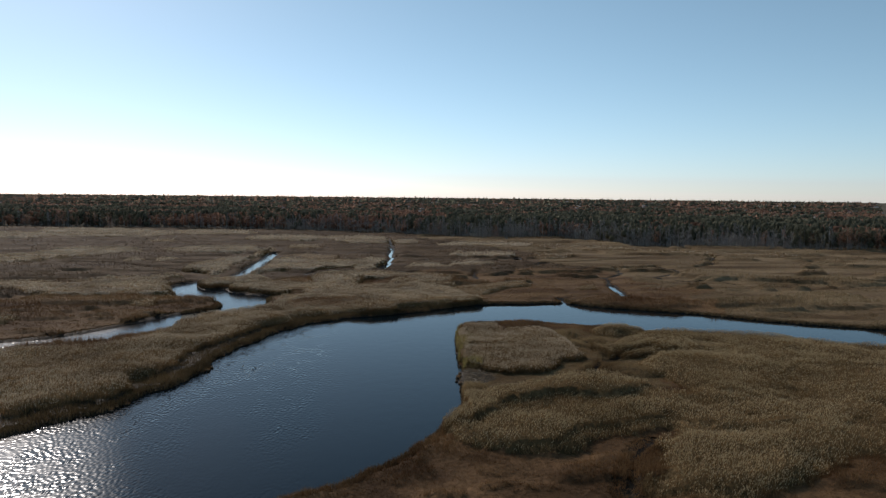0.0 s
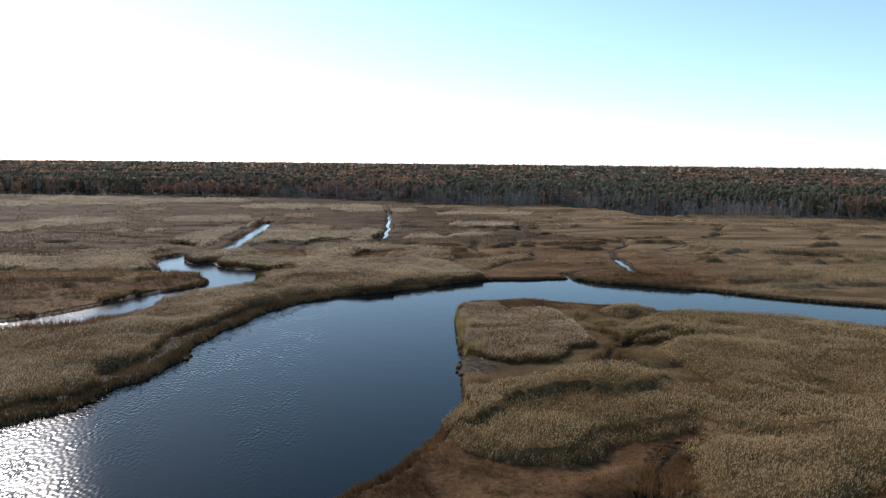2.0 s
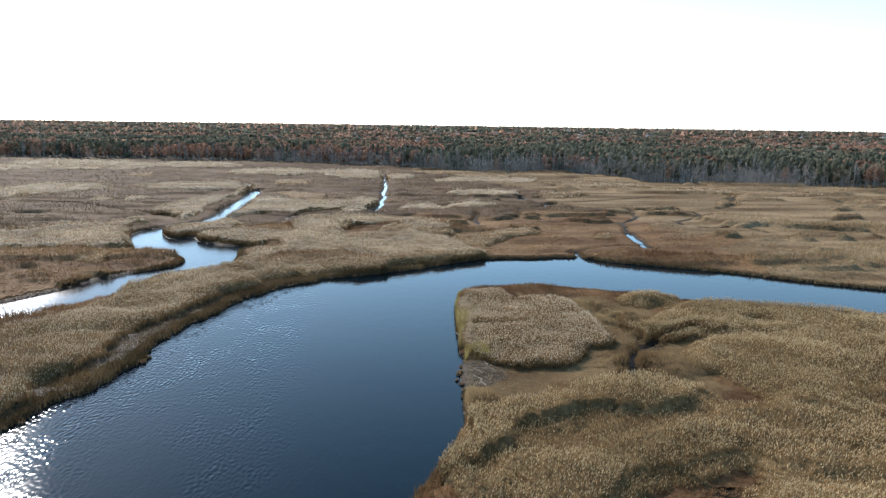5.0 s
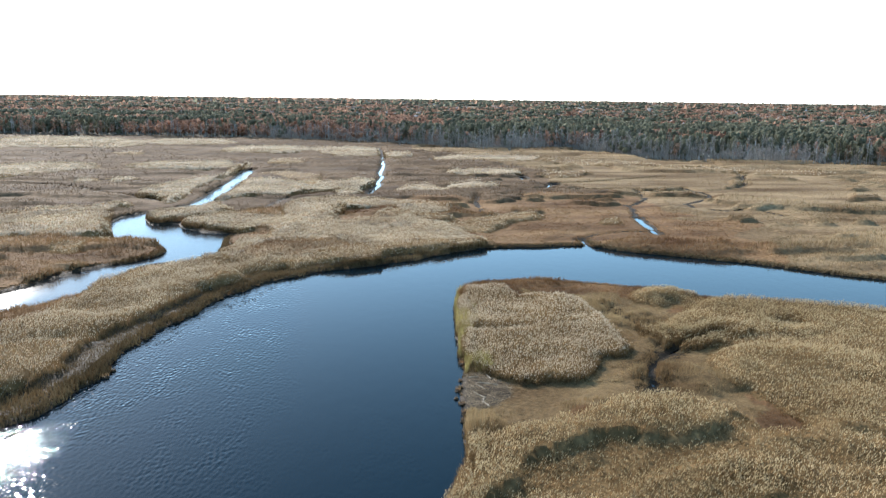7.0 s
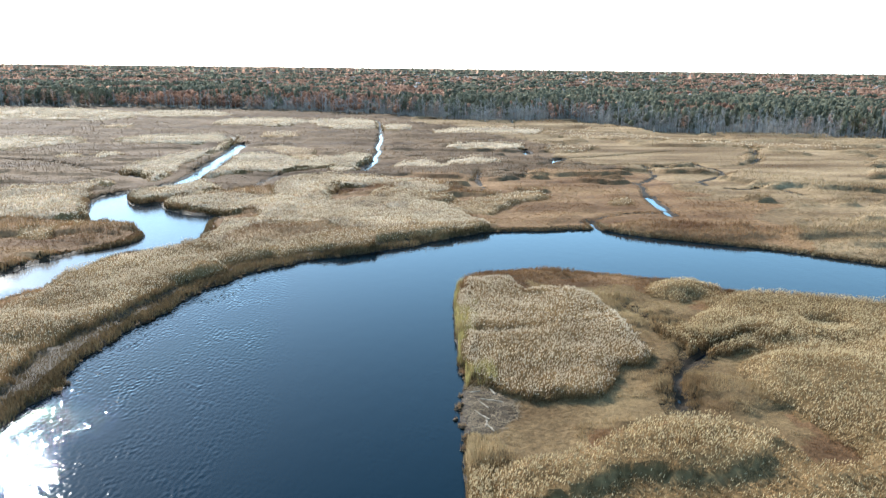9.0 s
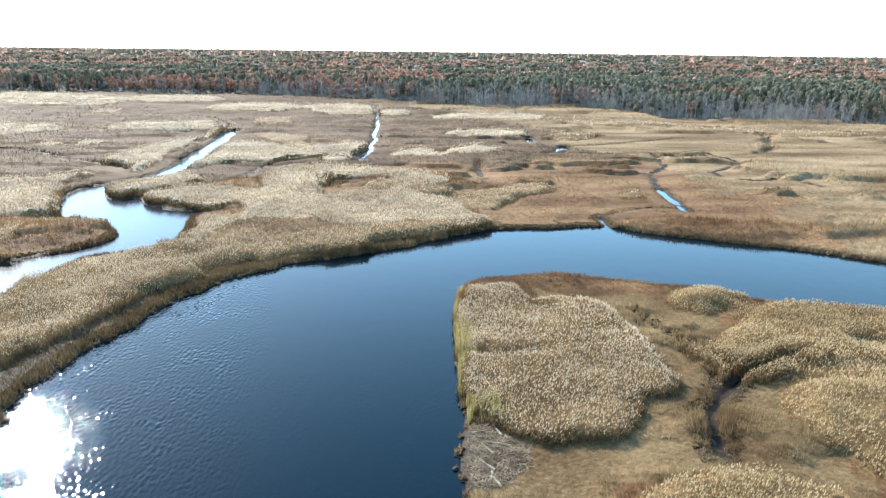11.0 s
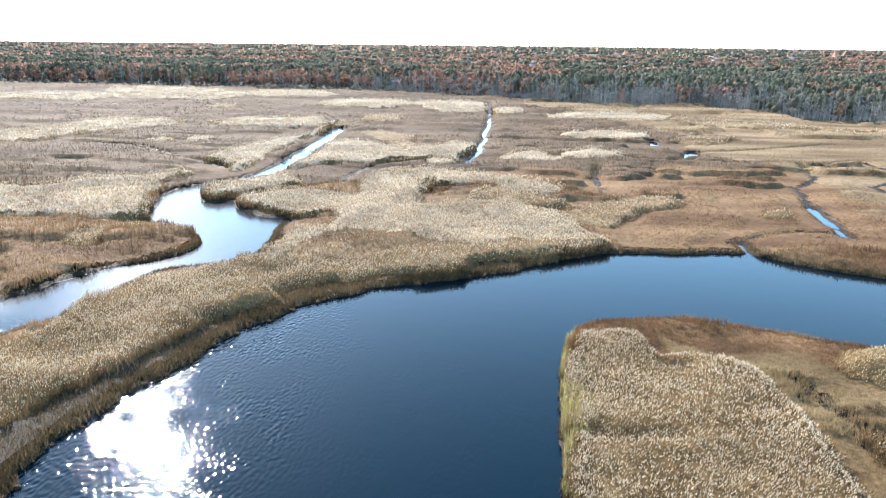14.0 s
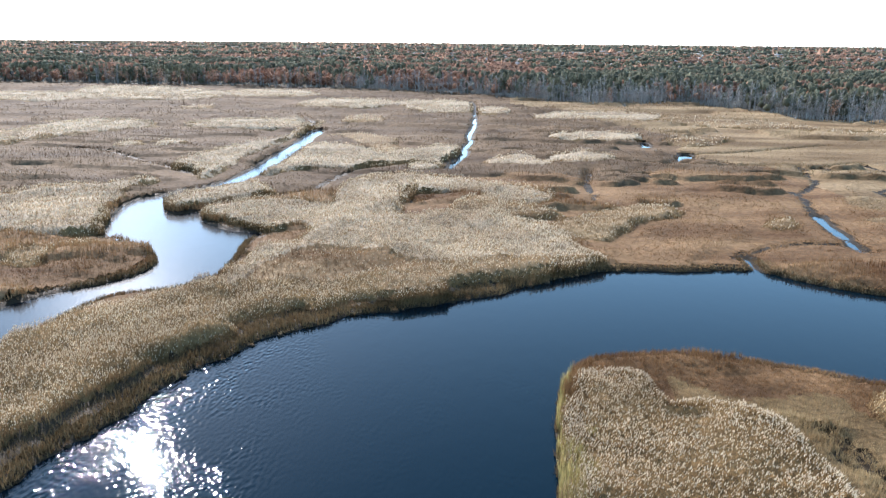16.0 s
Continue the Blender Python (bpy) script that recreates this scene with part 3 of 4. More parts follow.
def shore(x, y):
    """Metres from the nearest water's edge: above 0 on land, below 0 on water."""
    wobble = (cloud(x, y, 5.0, 3) - 0.5) * 1.4 + (value_noise(x, y, 1.3, 8) - 0.5) * 0.5
    ragged = (cloud(x, y, 6.5, 81) - 0.5) * 4.2 * smooth(26, 10, x) * smooth(9, 3, np.where(x < 30, BANK_PLAN(x, y), 60.0))
    return np.minimum(WATER_PLAN(x, y) + wobble + ragged, CHANNEL_PLAN(x, y) + wobble * 0.5)


def shelf(x, y):
    """How far a place lies behind the low reedless shelf of the far river bank (metres, below 0 on the shelf)."""
    width = (0.9 + 3.4 * smooth(0.3, 0.68, cloud(x, y, 13, 71)) + 2.6 * smooth(-26, -36, x) + 1.2 * (value_noise(x, y, 3.1, 74) - 0.5)) * (0.25 + 0.75 * smooth(14, -12, x)) * smooth(30, 16, x)
    return np.where(x < 30, BANK_PLAN(x, y), 60.0) - width


class StandPlan:
    """How far inside one stand a place lies, kept on a grid of one metre."""
    def __init__(self, line):
        lo, hi = np.floor(line.min(0)) - 8, np.ceil(line.max(0)) + 8
        self.lo, (self.nx, self.ny) = lo, (hi - lo + 1).astype(int)
        gx, gy = np.meshgrid(lo[0] + np.arange(self.nx), lo[1] + np.arange(self.ny))
        gx, gy = gx.ravel(), gy.ravel()
        d = line_distance(gx, gy, line, True)
        self.grid = np.where(inside(gx, gy, line), d, -d).reshape(self.ny, self.nx)

    def near(self, x, y):
        u, v = x - self.lo[0], y - self.lo[1]
        return np.nonzero((u >= 0) & (v >= 0) & (u < self.nx - 1) & (v < self.ny - 1))

    def __call__(self, x, y):
        u, v, g = x - self.lo[0], y - self.lo[1], self.grid
        i, j = u.astype(int), v.astype(int)
        fu, fv = u - i, v - j
        return (g[j, i] * (1 - fu) + g[j, i + 1] * fu) * (1 - fv) + (g[j + 1, i] * (1 - fu) + g[j + 1, i + 1] * fu) * fv


STAND_PLANS = [StandPlan(outline) for _, outline, *_ in STANDS]


def stand_at(x, y):
    """How far inside a stand of tall reed a place lies (metres), and which stand it is."""
    wx = x + (cloud(x, y, 7, 11) - 0.5) * 4 + (value_noise(x, y, 1.7, 17) - 0.5) * 0.8
    wy = y + (cloud(x, y, 7, 15) - 0.5) * 4 + (cloud(x, y, 30, 19) - 0.5) * 8 * smooth(330, 450, y)
    best, second, which = np.full(x.shape, -50.0), np.full(x.shape, -50.0), np.zeros(x.shape, int)
    for i, plan in enumerate(STAND_PLANS):
        near = plan.near(wx, wy)
        depth = np.minimum(plan(wx[near], wy[near]), STANDS[i][5])
        better = depth > best[near]
        second[near] = np.where(better, best[near], np.maximum(second[near], depth))
        best[near], which[near] = np.where(better, depth, best[near]), np.where(better, i, which[near])
    # stands that touch close up
    best = best + np.where(best > -1.0, np.clip(second + 3.0, 0, 3.5), 0)
    return np.minimum(best, shelf(x, y)), which


STAND_SIDE, STAND_Y = [s[0] for s in STANDS], [float(s[1][:, 1].mean()) for s in STANDS]
STAND_HEIGHT, STAND_PLUME, STAND_SOFT = (np.array([s[k] for s in STANDS], float) for k in (2, 3, 4))


# low grey salt meadows between the ditches of the east
MEADOWS = [rounded(m, steps=3) for m in (
    [(69, 407.8), (82.3, 392.7), (98.9, 391), (115.6, 394.4), (128.1, 398.8), (136.7, 388.7), (153.5, 404.5), (164.2, 426.5), (175, 460.1), (124.5, 467), (75.4, 437.8)],
    [(134.4, 365.9), (155.5, 395.2), (169.2, 414.1), (183.2, 441.5), (212.9, 413.2), (195.7, 373.5), (170.5, 346.4)])]


def meadow(x, y):
    on = np.zeros(x.shape, bool)
    for line in MEADOWS:
        on |= inside(x, y, line)
    return on


def beach(x, y):
    """The trampled, reedless muddy flat on the point's west side."""
    return smooth(1.2, 0.6, np.sqrt(((x - 9.3) / 5.0) ** 2 + ((y - 157) / 6.8) ** 2) + (cloud(x, y, 4, 31) - 0.5) * 0.6)


def edge_of_forest(x):
    return np.interp(x, [p[0] for p in FOREST_EDGE], [p[1] for p in FOREST_EDGE])


def soil(x, y, d):
    drained = np.where((x > 72) & (y > 314), 0.07, -1.4)
    return np.clip(d * 0.55, drained, 0.5) + np.where(d > 0.6, (cloud(x, y, 14, 5) - 0.5) * 0.25, 0) + 0.02


# hollows within the reed: x, y, half width, half depth, share of the height that is missing
HOLLOWS = [(-45, 183, 3.4, 10, 0.75), (23.7, 201.5, 2.6, 1.6, 0.7), (47.5, 135.6, 3, 4, 0.5), (69.0, 141.4, 5, 5, 0.6), (69.2, 184.6, 4, 3, 0.5), (12.9, 181.7, 3, 2, 0.35), (18.6, 181.8, 4, 2, 0.35), (51.6, 201.1, 6, 3, 0.5)]


def plants(x, y, d):
    """Height of the plant cover over the soil, stand depth, stand number."""
    depth, which = stand_at(x, y)
    tall = smooth(-0.3, STAND_SOFT[which], depth)
    grass = 0.75 + cloud(x, y, 22, 21) * 0.9 + cloud(x, y, 5, 24) * 0.35 - 0.25
    grass = grass * (1 - 0.75 * smooth(0.60, 0.72, cloud(x, y, 17, 27)))
    grass = grass + (0.75 - 0.45 * smooth(212, 220, y)) * smooth(9, 3, np.maximum(d, WATER_PLAN(x, y))) * smooth(-10, 10, x) + (1.35 + 0.75 * smooth(-10, 30, x) * smooth(250, 275, y)) * (smooth(0.48, 0.53, cloud(x * 0.4, y, 15, 91)) - 0.5) + 0.5 * (smooth(0.5, 0.54, cloud(x * 0.5, y * 0.9, 6, 95)) - 0.5) * smooth(330, 250, y)
    grass = grass + 0.75 * smooth(3, 9, d) * smooth(222, 240, y) * (1 - 0.4 * smooth(330, 400, y))
    grass = np.maximum(grass, 0.35) * (1 - 0.25 * smooth(205, 195, y) * smooth(4, 12, x))
    ditch = np.where(y > 290, CHANNEL_PLAN(x, y), 60.0)
    grass = np.where(meadow(x, y), 1.05 + 0.25 * (cloud(x, y, 30, 121) - 0.5), grass * (0.8 + 0.2 * smooth(1.5, 7, ditch)))
    reed = STAND_HEIGHT[which] * (1 + 0.15 * smooth(300, 420, y)) * (0.40 + 0.9 * cloud(x, y, 9, 33))
    h = grass * (1 - tall) + reed * tall
    h = h + 0.35 * smooth(199, 207, y) * (y < 224) * (x > 8) * (1 - tall)
    for hx, hy, rx, ry, share in HOLLOWS:
        h = h * (1 - share * smooth(1.2, 0.6, np.sqrt(((x - hx) / rx) ** 2 + ((y - hy) / ry) ** 2)))
    h = h * (1 - 0.62 * smooth(0.4, -1.2, shelf(x, y)))
    h = h * np.where((x > 52) & (y > 215) & (y < 300), 0.3 + 0.7 * smooth(0.5, 4.0, WATER_PLAN(x, y)), 1.0) * smooth(0.1, 0.7, d) * (1 - 0.9 * beach(x, y))
    return h, depth, which


# ---- building helpers ----
def mesh_of(name, verts, tris, mat, smooth_faces=False):
    me = bpy.data.meshes.new(name)
    verts, tris = np.ascontiguousarray(verts, np.float32), np.ascontiguousarray(tris, np.int32)
    me.vertices.add(len(verts))
    me.vertices.foreach_set("co", verts.ravel())
    me.loops.add(tris.size)
    me.loops.foreach_set("vertex_index", tris.ravel())
    me.polygons.add(len(tris))
    me.polygons.foreach_set("loop_start", np.arange(0, tris.size, tris.shape[1], dtype=np.int32))
    if smooth_faces:
        me.polygons.foreach_set("use_smooth", np.ones(len(tris), bool))
    me.materials.append(mat)
    me.update(calc_edges=True)
    return me


def child(name, me, parent, label=""):
    ob = new(name, me)
    ob.parent = parent
    if label:
        tagged(ob, label)
    return ob


def part(name, bm, mat, parent, label=""):
    me = bpy.data.meshes.new(name)
    bm.to_mesh(me)
    bm.free()
    me.materials.append(mat)
    return child(name, me, parent, label)


def blades(x, y, z, yaw, reach, rise, width):
    """One thin tapering leaf a row."""
    n = len(x)
    sx, sy = -np.sin(yaw) * width / 2, np.cos(yaw) * width / 2
    v = np.empty((n, 3, 3))
    v[:, 0] = np.stack([x - sx, y - sy, z], 1)
    v[:, 1] = np.stack([x + sx, y + sy, z], 1)
    v[:, 2] = np.stack([x + np.cos(yaw) * reach, y + np.sin(yaw) * reach, z + rise], 1)
    return v.reshape(-1, 3), np.arange(3 * n).reshape(n, 3)


def spindles(x, y, z, length, radius, lean_x, lean_y, turn, whole=True):
    """One feathery, three-sided seed head a row."""
    n = len(x)
    v = np.empty((n, 5, 3))
    v[:, 0] = np.stack([x, y, z], 1)
    v[:, 4] = np.stack([x + lean_x * length, y + lean_y * length, z + length], 1)
    for k in range(3):
        a = turn + k * 2.0944
        v[:, 1 + k] = np.stack([x + lean_x * length * 0.4 + np.cos(a) * radius, y + lean_y * length * 0.4 + np.sin(a) * radius, z + length * 0.38], 1)
    f = np.array([(0, 2, 1), (0, 3, 2), (0, 1, 3), (1, 2, 4), (2, 3, 4), (3, 1, 4)][0 if whole else 3:])
    return v.reshape(-1, 3), (f[None] + 5 * np.arange(n)[:, None, None]).reshape(-1, 3)


def joined(pieces):
    vs, fs, base = [], [], 0
    for v, f in pieces:
        vs.append(v)
        fs.append(f + base)
        base += len(v)
    return np.concatenate(vs), np.concatenate(fs)


def graded(lo, hi, fine_lo, fine_hi, step, growth, coarsest):
    """Grid lines, fine in the middle stretch and coarser outwards."""
    out = list(np.arange(fine_lo, fine_hi + 1e-6, step))
    s, v = step, out[-1]
    while v < hi:
        s = min(s * growth, coarsest)
        v += s
        out.append(v)
    s, v = step, out[0]
    while v > lo:
        s = min(s * growth, coarsest)
        v -= s
        out.insert(0, v)
    return np.array(out)


def sheet(xs, ys):
    gx, gy = np.meshgrid(xs, ys)
    nx, ny = len(xs), len(ys)
    i = (np.arange(ny - 1)[:, None] * nx + np.arange(nx - 1)[None]).ravel()
    quads = np.stack([i, i + 1, i + nx + 1, i + nx], 1)
    return gx.ravel(), gy.ravel(), quads


rng = np.random.default_rng(7)

# ---- ground and water ----
gx, gy, quads = sheet(graded(-5200, 5200, -95, 172, 1.6, 1.08, 200), graded(-700, 5400, 96, 436, 1.6, 1.07, 200))
gd = shore(gx, gy)
gz = soil(gx, gy, gd) + 0.25 * beach(gx, gy) * (gd > 0.5)
ground = new("ground", mesh_of("ground", np.stack([gx, gy, gz], 1), quads, M_MUD, True))
tagged(ground, "dark brown peaty mud of the tidal marsh, reaching the horizon", "ground", kind="structure")

wx, wy, wq = sheet(np.linspace(-700, 700, 29), np.linspace(20, 700, 15))
water = new("water", mesh_of("water", np.stack([wx, wy, wx * 0], 1), wq, M_WATER, True))
tagged(water, "dark blue tidal river and side creek, lightly rippled, glittering in the sun", "water", kind="structure")


# ---- plant cover ----
def seen_stretch(x, y):
    """The stretch of marsh that lies open to the flight."""
    return (y > 93) & (x < 0.64 * y + 6) & (x > np.minimum(-0.64 * y - 2, -0.85 * (y - 112) + 5)) & (y < edge_of_forest(x) + 4)


def far_off(x, y):
    return np.maximum(66, np.hypot(x - 3, y - np.minimum(124, y - 62)))


sx, sy, sq = sheet(graded(-640, 420, -95, 172, 1.15, 1.045, 5), graded(-60, 840, 94, 440, 1.15, 1.03, 4))
sd = shore(sx, sy)
sh, sdepth, swhich = plants(sx, sy, sd)
lump = (value_noise(sx, sy, 2.3, 41) - 0.5) * 0.5 + (value_noise(sx, sy, 1.1, 44) - 0.5) * 0.35
sz = soil(sx, sy, sd) + sh * 0.72 * smooth(0.5, 2.8, sd) * (1 - 0.35 * smooth(2.2, 0.2, sdepth) * (sdepth > -0.3)) + lump * np.clip(sh, 0, 2.2) * 0.30
qx, qy, qh = sx[sq].mean(1), sy[sq].mean(1), sh[sq].max(1)
keep = (qh > 0.18) & (sd[sq].min(1) > np.where((qy < 300) & ((qx < 52) | (qy < 215)), 1.5, 0.35)) & (qy < edge_of_forest(qx) + 12)
in_stand = sdepth[sq].mean(1) > 0.3
stand_of = swhich[sq[:, 0]]
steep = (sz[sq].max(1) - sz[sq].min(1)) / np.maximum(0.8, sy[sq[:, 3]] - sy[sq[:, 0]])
# steep and outer faces, later in dark thatch: brown stems plus their painted shade
shaded_flank = (sdepth[sq].min(1) < 0.1) | (steep > 0.75) | (sd[sq].min(1) < 2.2)

REED_LABELS = {"bank": "tall tan common reed with silvery plumes along the river bank", "creek": "tall pale reed with silvery plumes beside the winding creek",
               "back": "low stand of sunlit pale reed on the open brown marsh", "point": "dense tall reed with fluffy beige plumes on the point"}


def sub_mesh(name, verts, faces, mat):
    used, back = np.unique(faces, return_inverse=True)
    return mesh_of(name, verts[used], back.reshape(faces.shape), mat, True)


shell = np.stack([sx, sy, sz], 1)


def scatter(x0, x1, y0, y1, per_m2):
    n = int((x1 - x0) * (y1 - y0) * per_m2)
    return rng.uniform(x0, x1, n), rng.uniform(y0, y1, n)


def thinned(x, y, power=2.0):
    """Fewer and larger plants with distance: which stay, and their size."""
    s = np.maximum(1.0, far_off(x, y) / 105)
    return rng.random(len(x)) < 1 / s ** power, s


# brown grass between the stands
POINT_OUTLINE = np.array([(-60, 0), (-34, 84), (-3, 118), (2, 150), (4, 212), (20, 226), (60, 212), (120, 186), (420, 100), (420, 0)])


def grass_region(x, y):
    """0: on the point, 4: its rusty patches, 1: rusty grass by the river, 2: pale salt hay to the east, 3: rusty grass before the woods, 5: the far bank's shelf."""
    east = x + (cloud(x, y, 45, 101) - 0.5) * 70 + (y - 300) * 0.05 > 100 - 0.25 * np.maximum(0, y - 380)
    strip = (y > edge_of_forest(x) - 30 - 60 * cloud(x, y, 60, 105)) & (x > 0)
    region = np.where(y + (cloud(x, y, 40, 103) - 0.5) * 60 - 0.55 * x < 345, 1, 3)
    region = np.where(east | strip, 2, region)
    rust = (y + (cloud(x, y, 12, 107) - 0.5) * 30 < 122) | ((y + (cloud(x, y, 9, 109) - 0.5) * 10 > 203) & (x < 24)) | (cloud(x, y, 15, 111) > 0.54)
    region = np.where(meadow(x, y), 2, region)
    region = np.where(shelf(x, y) < 0.2, 5, region)
    return np.where(inside(x, y, POINT_OUTLINE), np.where(rust, 4, 0), region)


GRASS = [("short brown cordgrass on the point between reed stands", M_HAY, M_HAY_BLADE), ("rusty brown marsh grass along the far river bank", M_TURF, M_BLADE),
         ("pale straw-coloured salt hay on the eastern marsh", M_EAST, M_EAST_BLADE), ("wide flat expanse of dull brown marsh grass before the woods", M_HEATH, M_HEATH_BLADE), ("rust-brown cordgrass patches along the edge of the point", M_RUST, M_RUST_BLADE),
         ("dark matted grass on the low muddy shelf of the far bank", M_MUD, M_STALK)]
blade_bits = [[] for _ in GRASS]
for y in np.arange(93, 800, 40.0):
    near_by = y < 333
    px, py = scatter(-0.86 * y - 10, min(0.64 * y + 8, 360), y, y + 40, 9.0 if near_by else 1.1)
    ok = seen_stretch(px, py)
    px, py = px[ok], py[ok]
    stay, size = thinned(px, py) if near_by else (rng.random(len(px)) < (0.9 * (250 / np.maximum(250, far_off(px, py))) ** 1.6), np.maximum(1, far_off(px, py) / 105))
    px, py, size = px[stay], py[stay], size[stay]
    d = shore(px, py)
    h, depth, _ = plants(px, py, d)
    ok = (h > 0.25) & (depth < 0.9) & (d > 0.3)
    px, py, h, d, size = px[ok], py[ok], h[ok], d[ok], size[ok]
    region = grass_region(px, py)
    for r in range(len(GRASS)):
        at = region == r
        n = int(at.sum())
        if not n:
            continue
        base = soil(px[at], py[at], d[at]) + h[at] * 0.35
        fine_ness = 0.7 if r in (0, 4) else 1.0
        for k in range((7 if r in (0, 4) else 3) if near_by else 2):
            blade_bits[r].append(blades(px[at] + rng.normal(0, 0.16, n), py[at] + rng.normal(0, 0.16, n), base, rng.uniform(0, 6.283, n), rng.uniform(0.1, 0.45, n) * size[at] ** 0.5,
                                        h[at] * rng.uniform(0.4, 0.95, n), rng.uniform(0.07, 0.14, n) * size[at] ** (0.75 if near_by else 0.55) * fine_ness))
quad_region = grass_region(qx, qy)
for r, (label, thatch_mat, blade_mat) in enumerate(GRASS):
    thing = tagged(new("marsh_grass"), label, "grass", kind="stuff")
    child("thatch", sub_mesh("thatch", shell, sq[keep & ~in_stand & (quad_region == r)], thatch_mat), thing)
    child("blades", mesh_of("blades", *joined(blade_bits[r]), blade_mat), thing)

# stands of tall reed, each its own thing
reeds = []
for y in np.arange(93, 800, 30.0):
    px, py = scatter(-480, 340, y, y + 30, 13.0 if y < 345 else 2.6)
    ok = seen_stretch(px, py)
    px, py = px[ok], py[ok]
    if y < 345:
        stay, size = thinned(px, py)
    else:
        size = np.maximum(1, far_off(px, py) / 105)
        stay = rng.random(len(px)) < (250 / np.maximum(250, far_off(px, py))) ** 1.6
    px, py, size = px[stay], py[stay], size[stay]
    d = shore(px, py)
    h, depth, which = plants(px, py, d)
    ok = (depth > 0.1) & (d > 0.4) & (h > 0.45)
    reeds.append(np.stack([px[ok], py[ok], size[ok], d[ok], h[ok], which[ok]], 1))
# thicker along the open edges of the stands and the banks
for y in np.arange(93, 345, 30.0):
    px, py = scatter(-190, 200, y, y + 30, 14.0)
    ok = seen_stretch(px, py)
    px, py = px[ok], py[ok]
    stay, size = thinned(px, py)
    px, py, size = px[stay], py[stay], size[stay]
    depth, which = stand_at(px, py)
    ok = (depth > -0.2) & (depth < 12)
    px, py, size = px[ok], py[ok], size[ok]
    d = shore(px, py)
    h, depth, which = plants(px, py, d)
    ok = (d > 0.3) & (h > 0.25) & (depth > -0.2) & ((d < 2.6) | ((depth < 1.6) & (STAND_SOFT[which] < 2)))
    reeds.append(np.stack([px[ok], py[ok], size[ok], d[ok], np.maximum(h[ok], STAND_HEIGHT[which[ok]] * 0.62), which[ok]], 1))
reeds = np.concatenate(reeds)
for i, cy in enumerate(STAND_Y):
    own = keep & in_stand & (stand_of == i)
    mine = reeds[reeds[:, 5] == i]
    if own.sum() < 4 or len(mine) < 4:
        continue
    bed = tagged(new("reed_bed"), REED_LABELS[STAND_SIDE[i]], "reeds", "reed beds on the marsh", "stuff")
    child("thatch", sub_mesh("thatch", shell, sq[own & (shaded_flank if cy > 250 else True)], M_TURF if STAND_PLUME[i] < 0.3 and cy < 300 else M_THATCH), bed)
    if cy > 250 and (own & ~shaded_flank).sum() > 3:
        child("canopy", sub_mesh("canopy", shell, sq[own & ~shaded_flank], M_PALE if STAND_PLUME[i] > 0.7 else M_EAST), bed, "pale interlaced seed heads")
    px, py, size, d, h, _w = mine.T
    n = len(px)
    base = soil(px, py, d)
    top = base + h * rng.uniform(0.86, 1.14, n)
    bits = []
    for k in range(2 if cy < 330 else 1):
        z = base + (top - base) * rng.uniform(0.45, 0.85, n)
        bits.append(blades(px, py, z, rng.uniform(0, 6.283, n), rng.uniform(0.25, 0.6, n) * size ** 0.4, rng.uniform(0.1, 0.6, n), rng.uniform(0.07, 0.13, n) * size ** (1 if cy < 260 else 0.5)))
    edge = (d < 3.4) | ((stand_at(px, py)[0] < 1.4) & (STAND_SOFT[i] < 2.5))
    inner = ~edge
    plain = STAND_PLUME[i] < 0.3
    bits.append(blades(px[inner], py[inner], (base + h * 0.3)[inner], rng.uniform(0, 6.283, n)[inner], rng.normal(0, 0.3, n)[inner], (top - base - h * 0.3)[inner], (0.05 * size)[inner]))
    if cy > 350:
        bits = [(v, f[: int(len(f) * 0.4)]) for v, f in bits]
    child("stems", mesh_of("stems", *joined(bits), M_BLADE if plain else M_STEM), bed)
    # edge stalks in the darkened tone, which carries the wall's shade
    if edge.sum() > 4:
        m = int(edge.sum())
        stalks = [blades(px[edge] + rng.normal(0, 0.15, m), py[edge] + rng.normal(0, 0.15, m), base[edge] - 0.1, rng.uniform(0, 6.283, m), rng.normal(0, 0.35, m), (top - base)[edge] * rng.uniform(0.7, 0.97, m), 0.15 * size[edge])
                  for k in range(2 if cy < 330 else 1)]
        child("stalks", mesh_of("stalks", *joined(stalks), M_STALK), bed, "brown old stalks along the edge, darkened for the shade of the reed wall")
    deep = stand_at(px, py)[0]
    has = rng.random(n) < STAND_PLUME[i] * {"point": 1.0, "bank": 0.85, "creek": 0.6, "back": 0.4}[STAND_SIDE[i]] * (0.55 + 0.6 * smooth(0.35, 0.6, cloud(px, py, 8, 51))) * smooth(-0.5, min(STAND_SOFT[i], 2.0) * 0.8, deep)
    px, py, size, top = px[has], py[has], size[has], top[has]
    n = len(px)
    length = rng.uniform(0.34, 0.58, n) * size ** 0.6
    child("plumes", mesh_of("plumes", *spindles(px, py, top - length * 0.55, length, rng.uniform(0.037, 0.075, n) * size, rng.normal(0.25, 0.2, n), rng.normal(-0.1, 0.2, n), rng.uniform(0, 6, n), False), M_PLUME_GOLD if STAND_SIDE[i] == "point" and (STANDS[i][1][:, 0].mean() > 30 or cy < 165) else M_PLUME),
          bed, "silvery beige seed plumes")

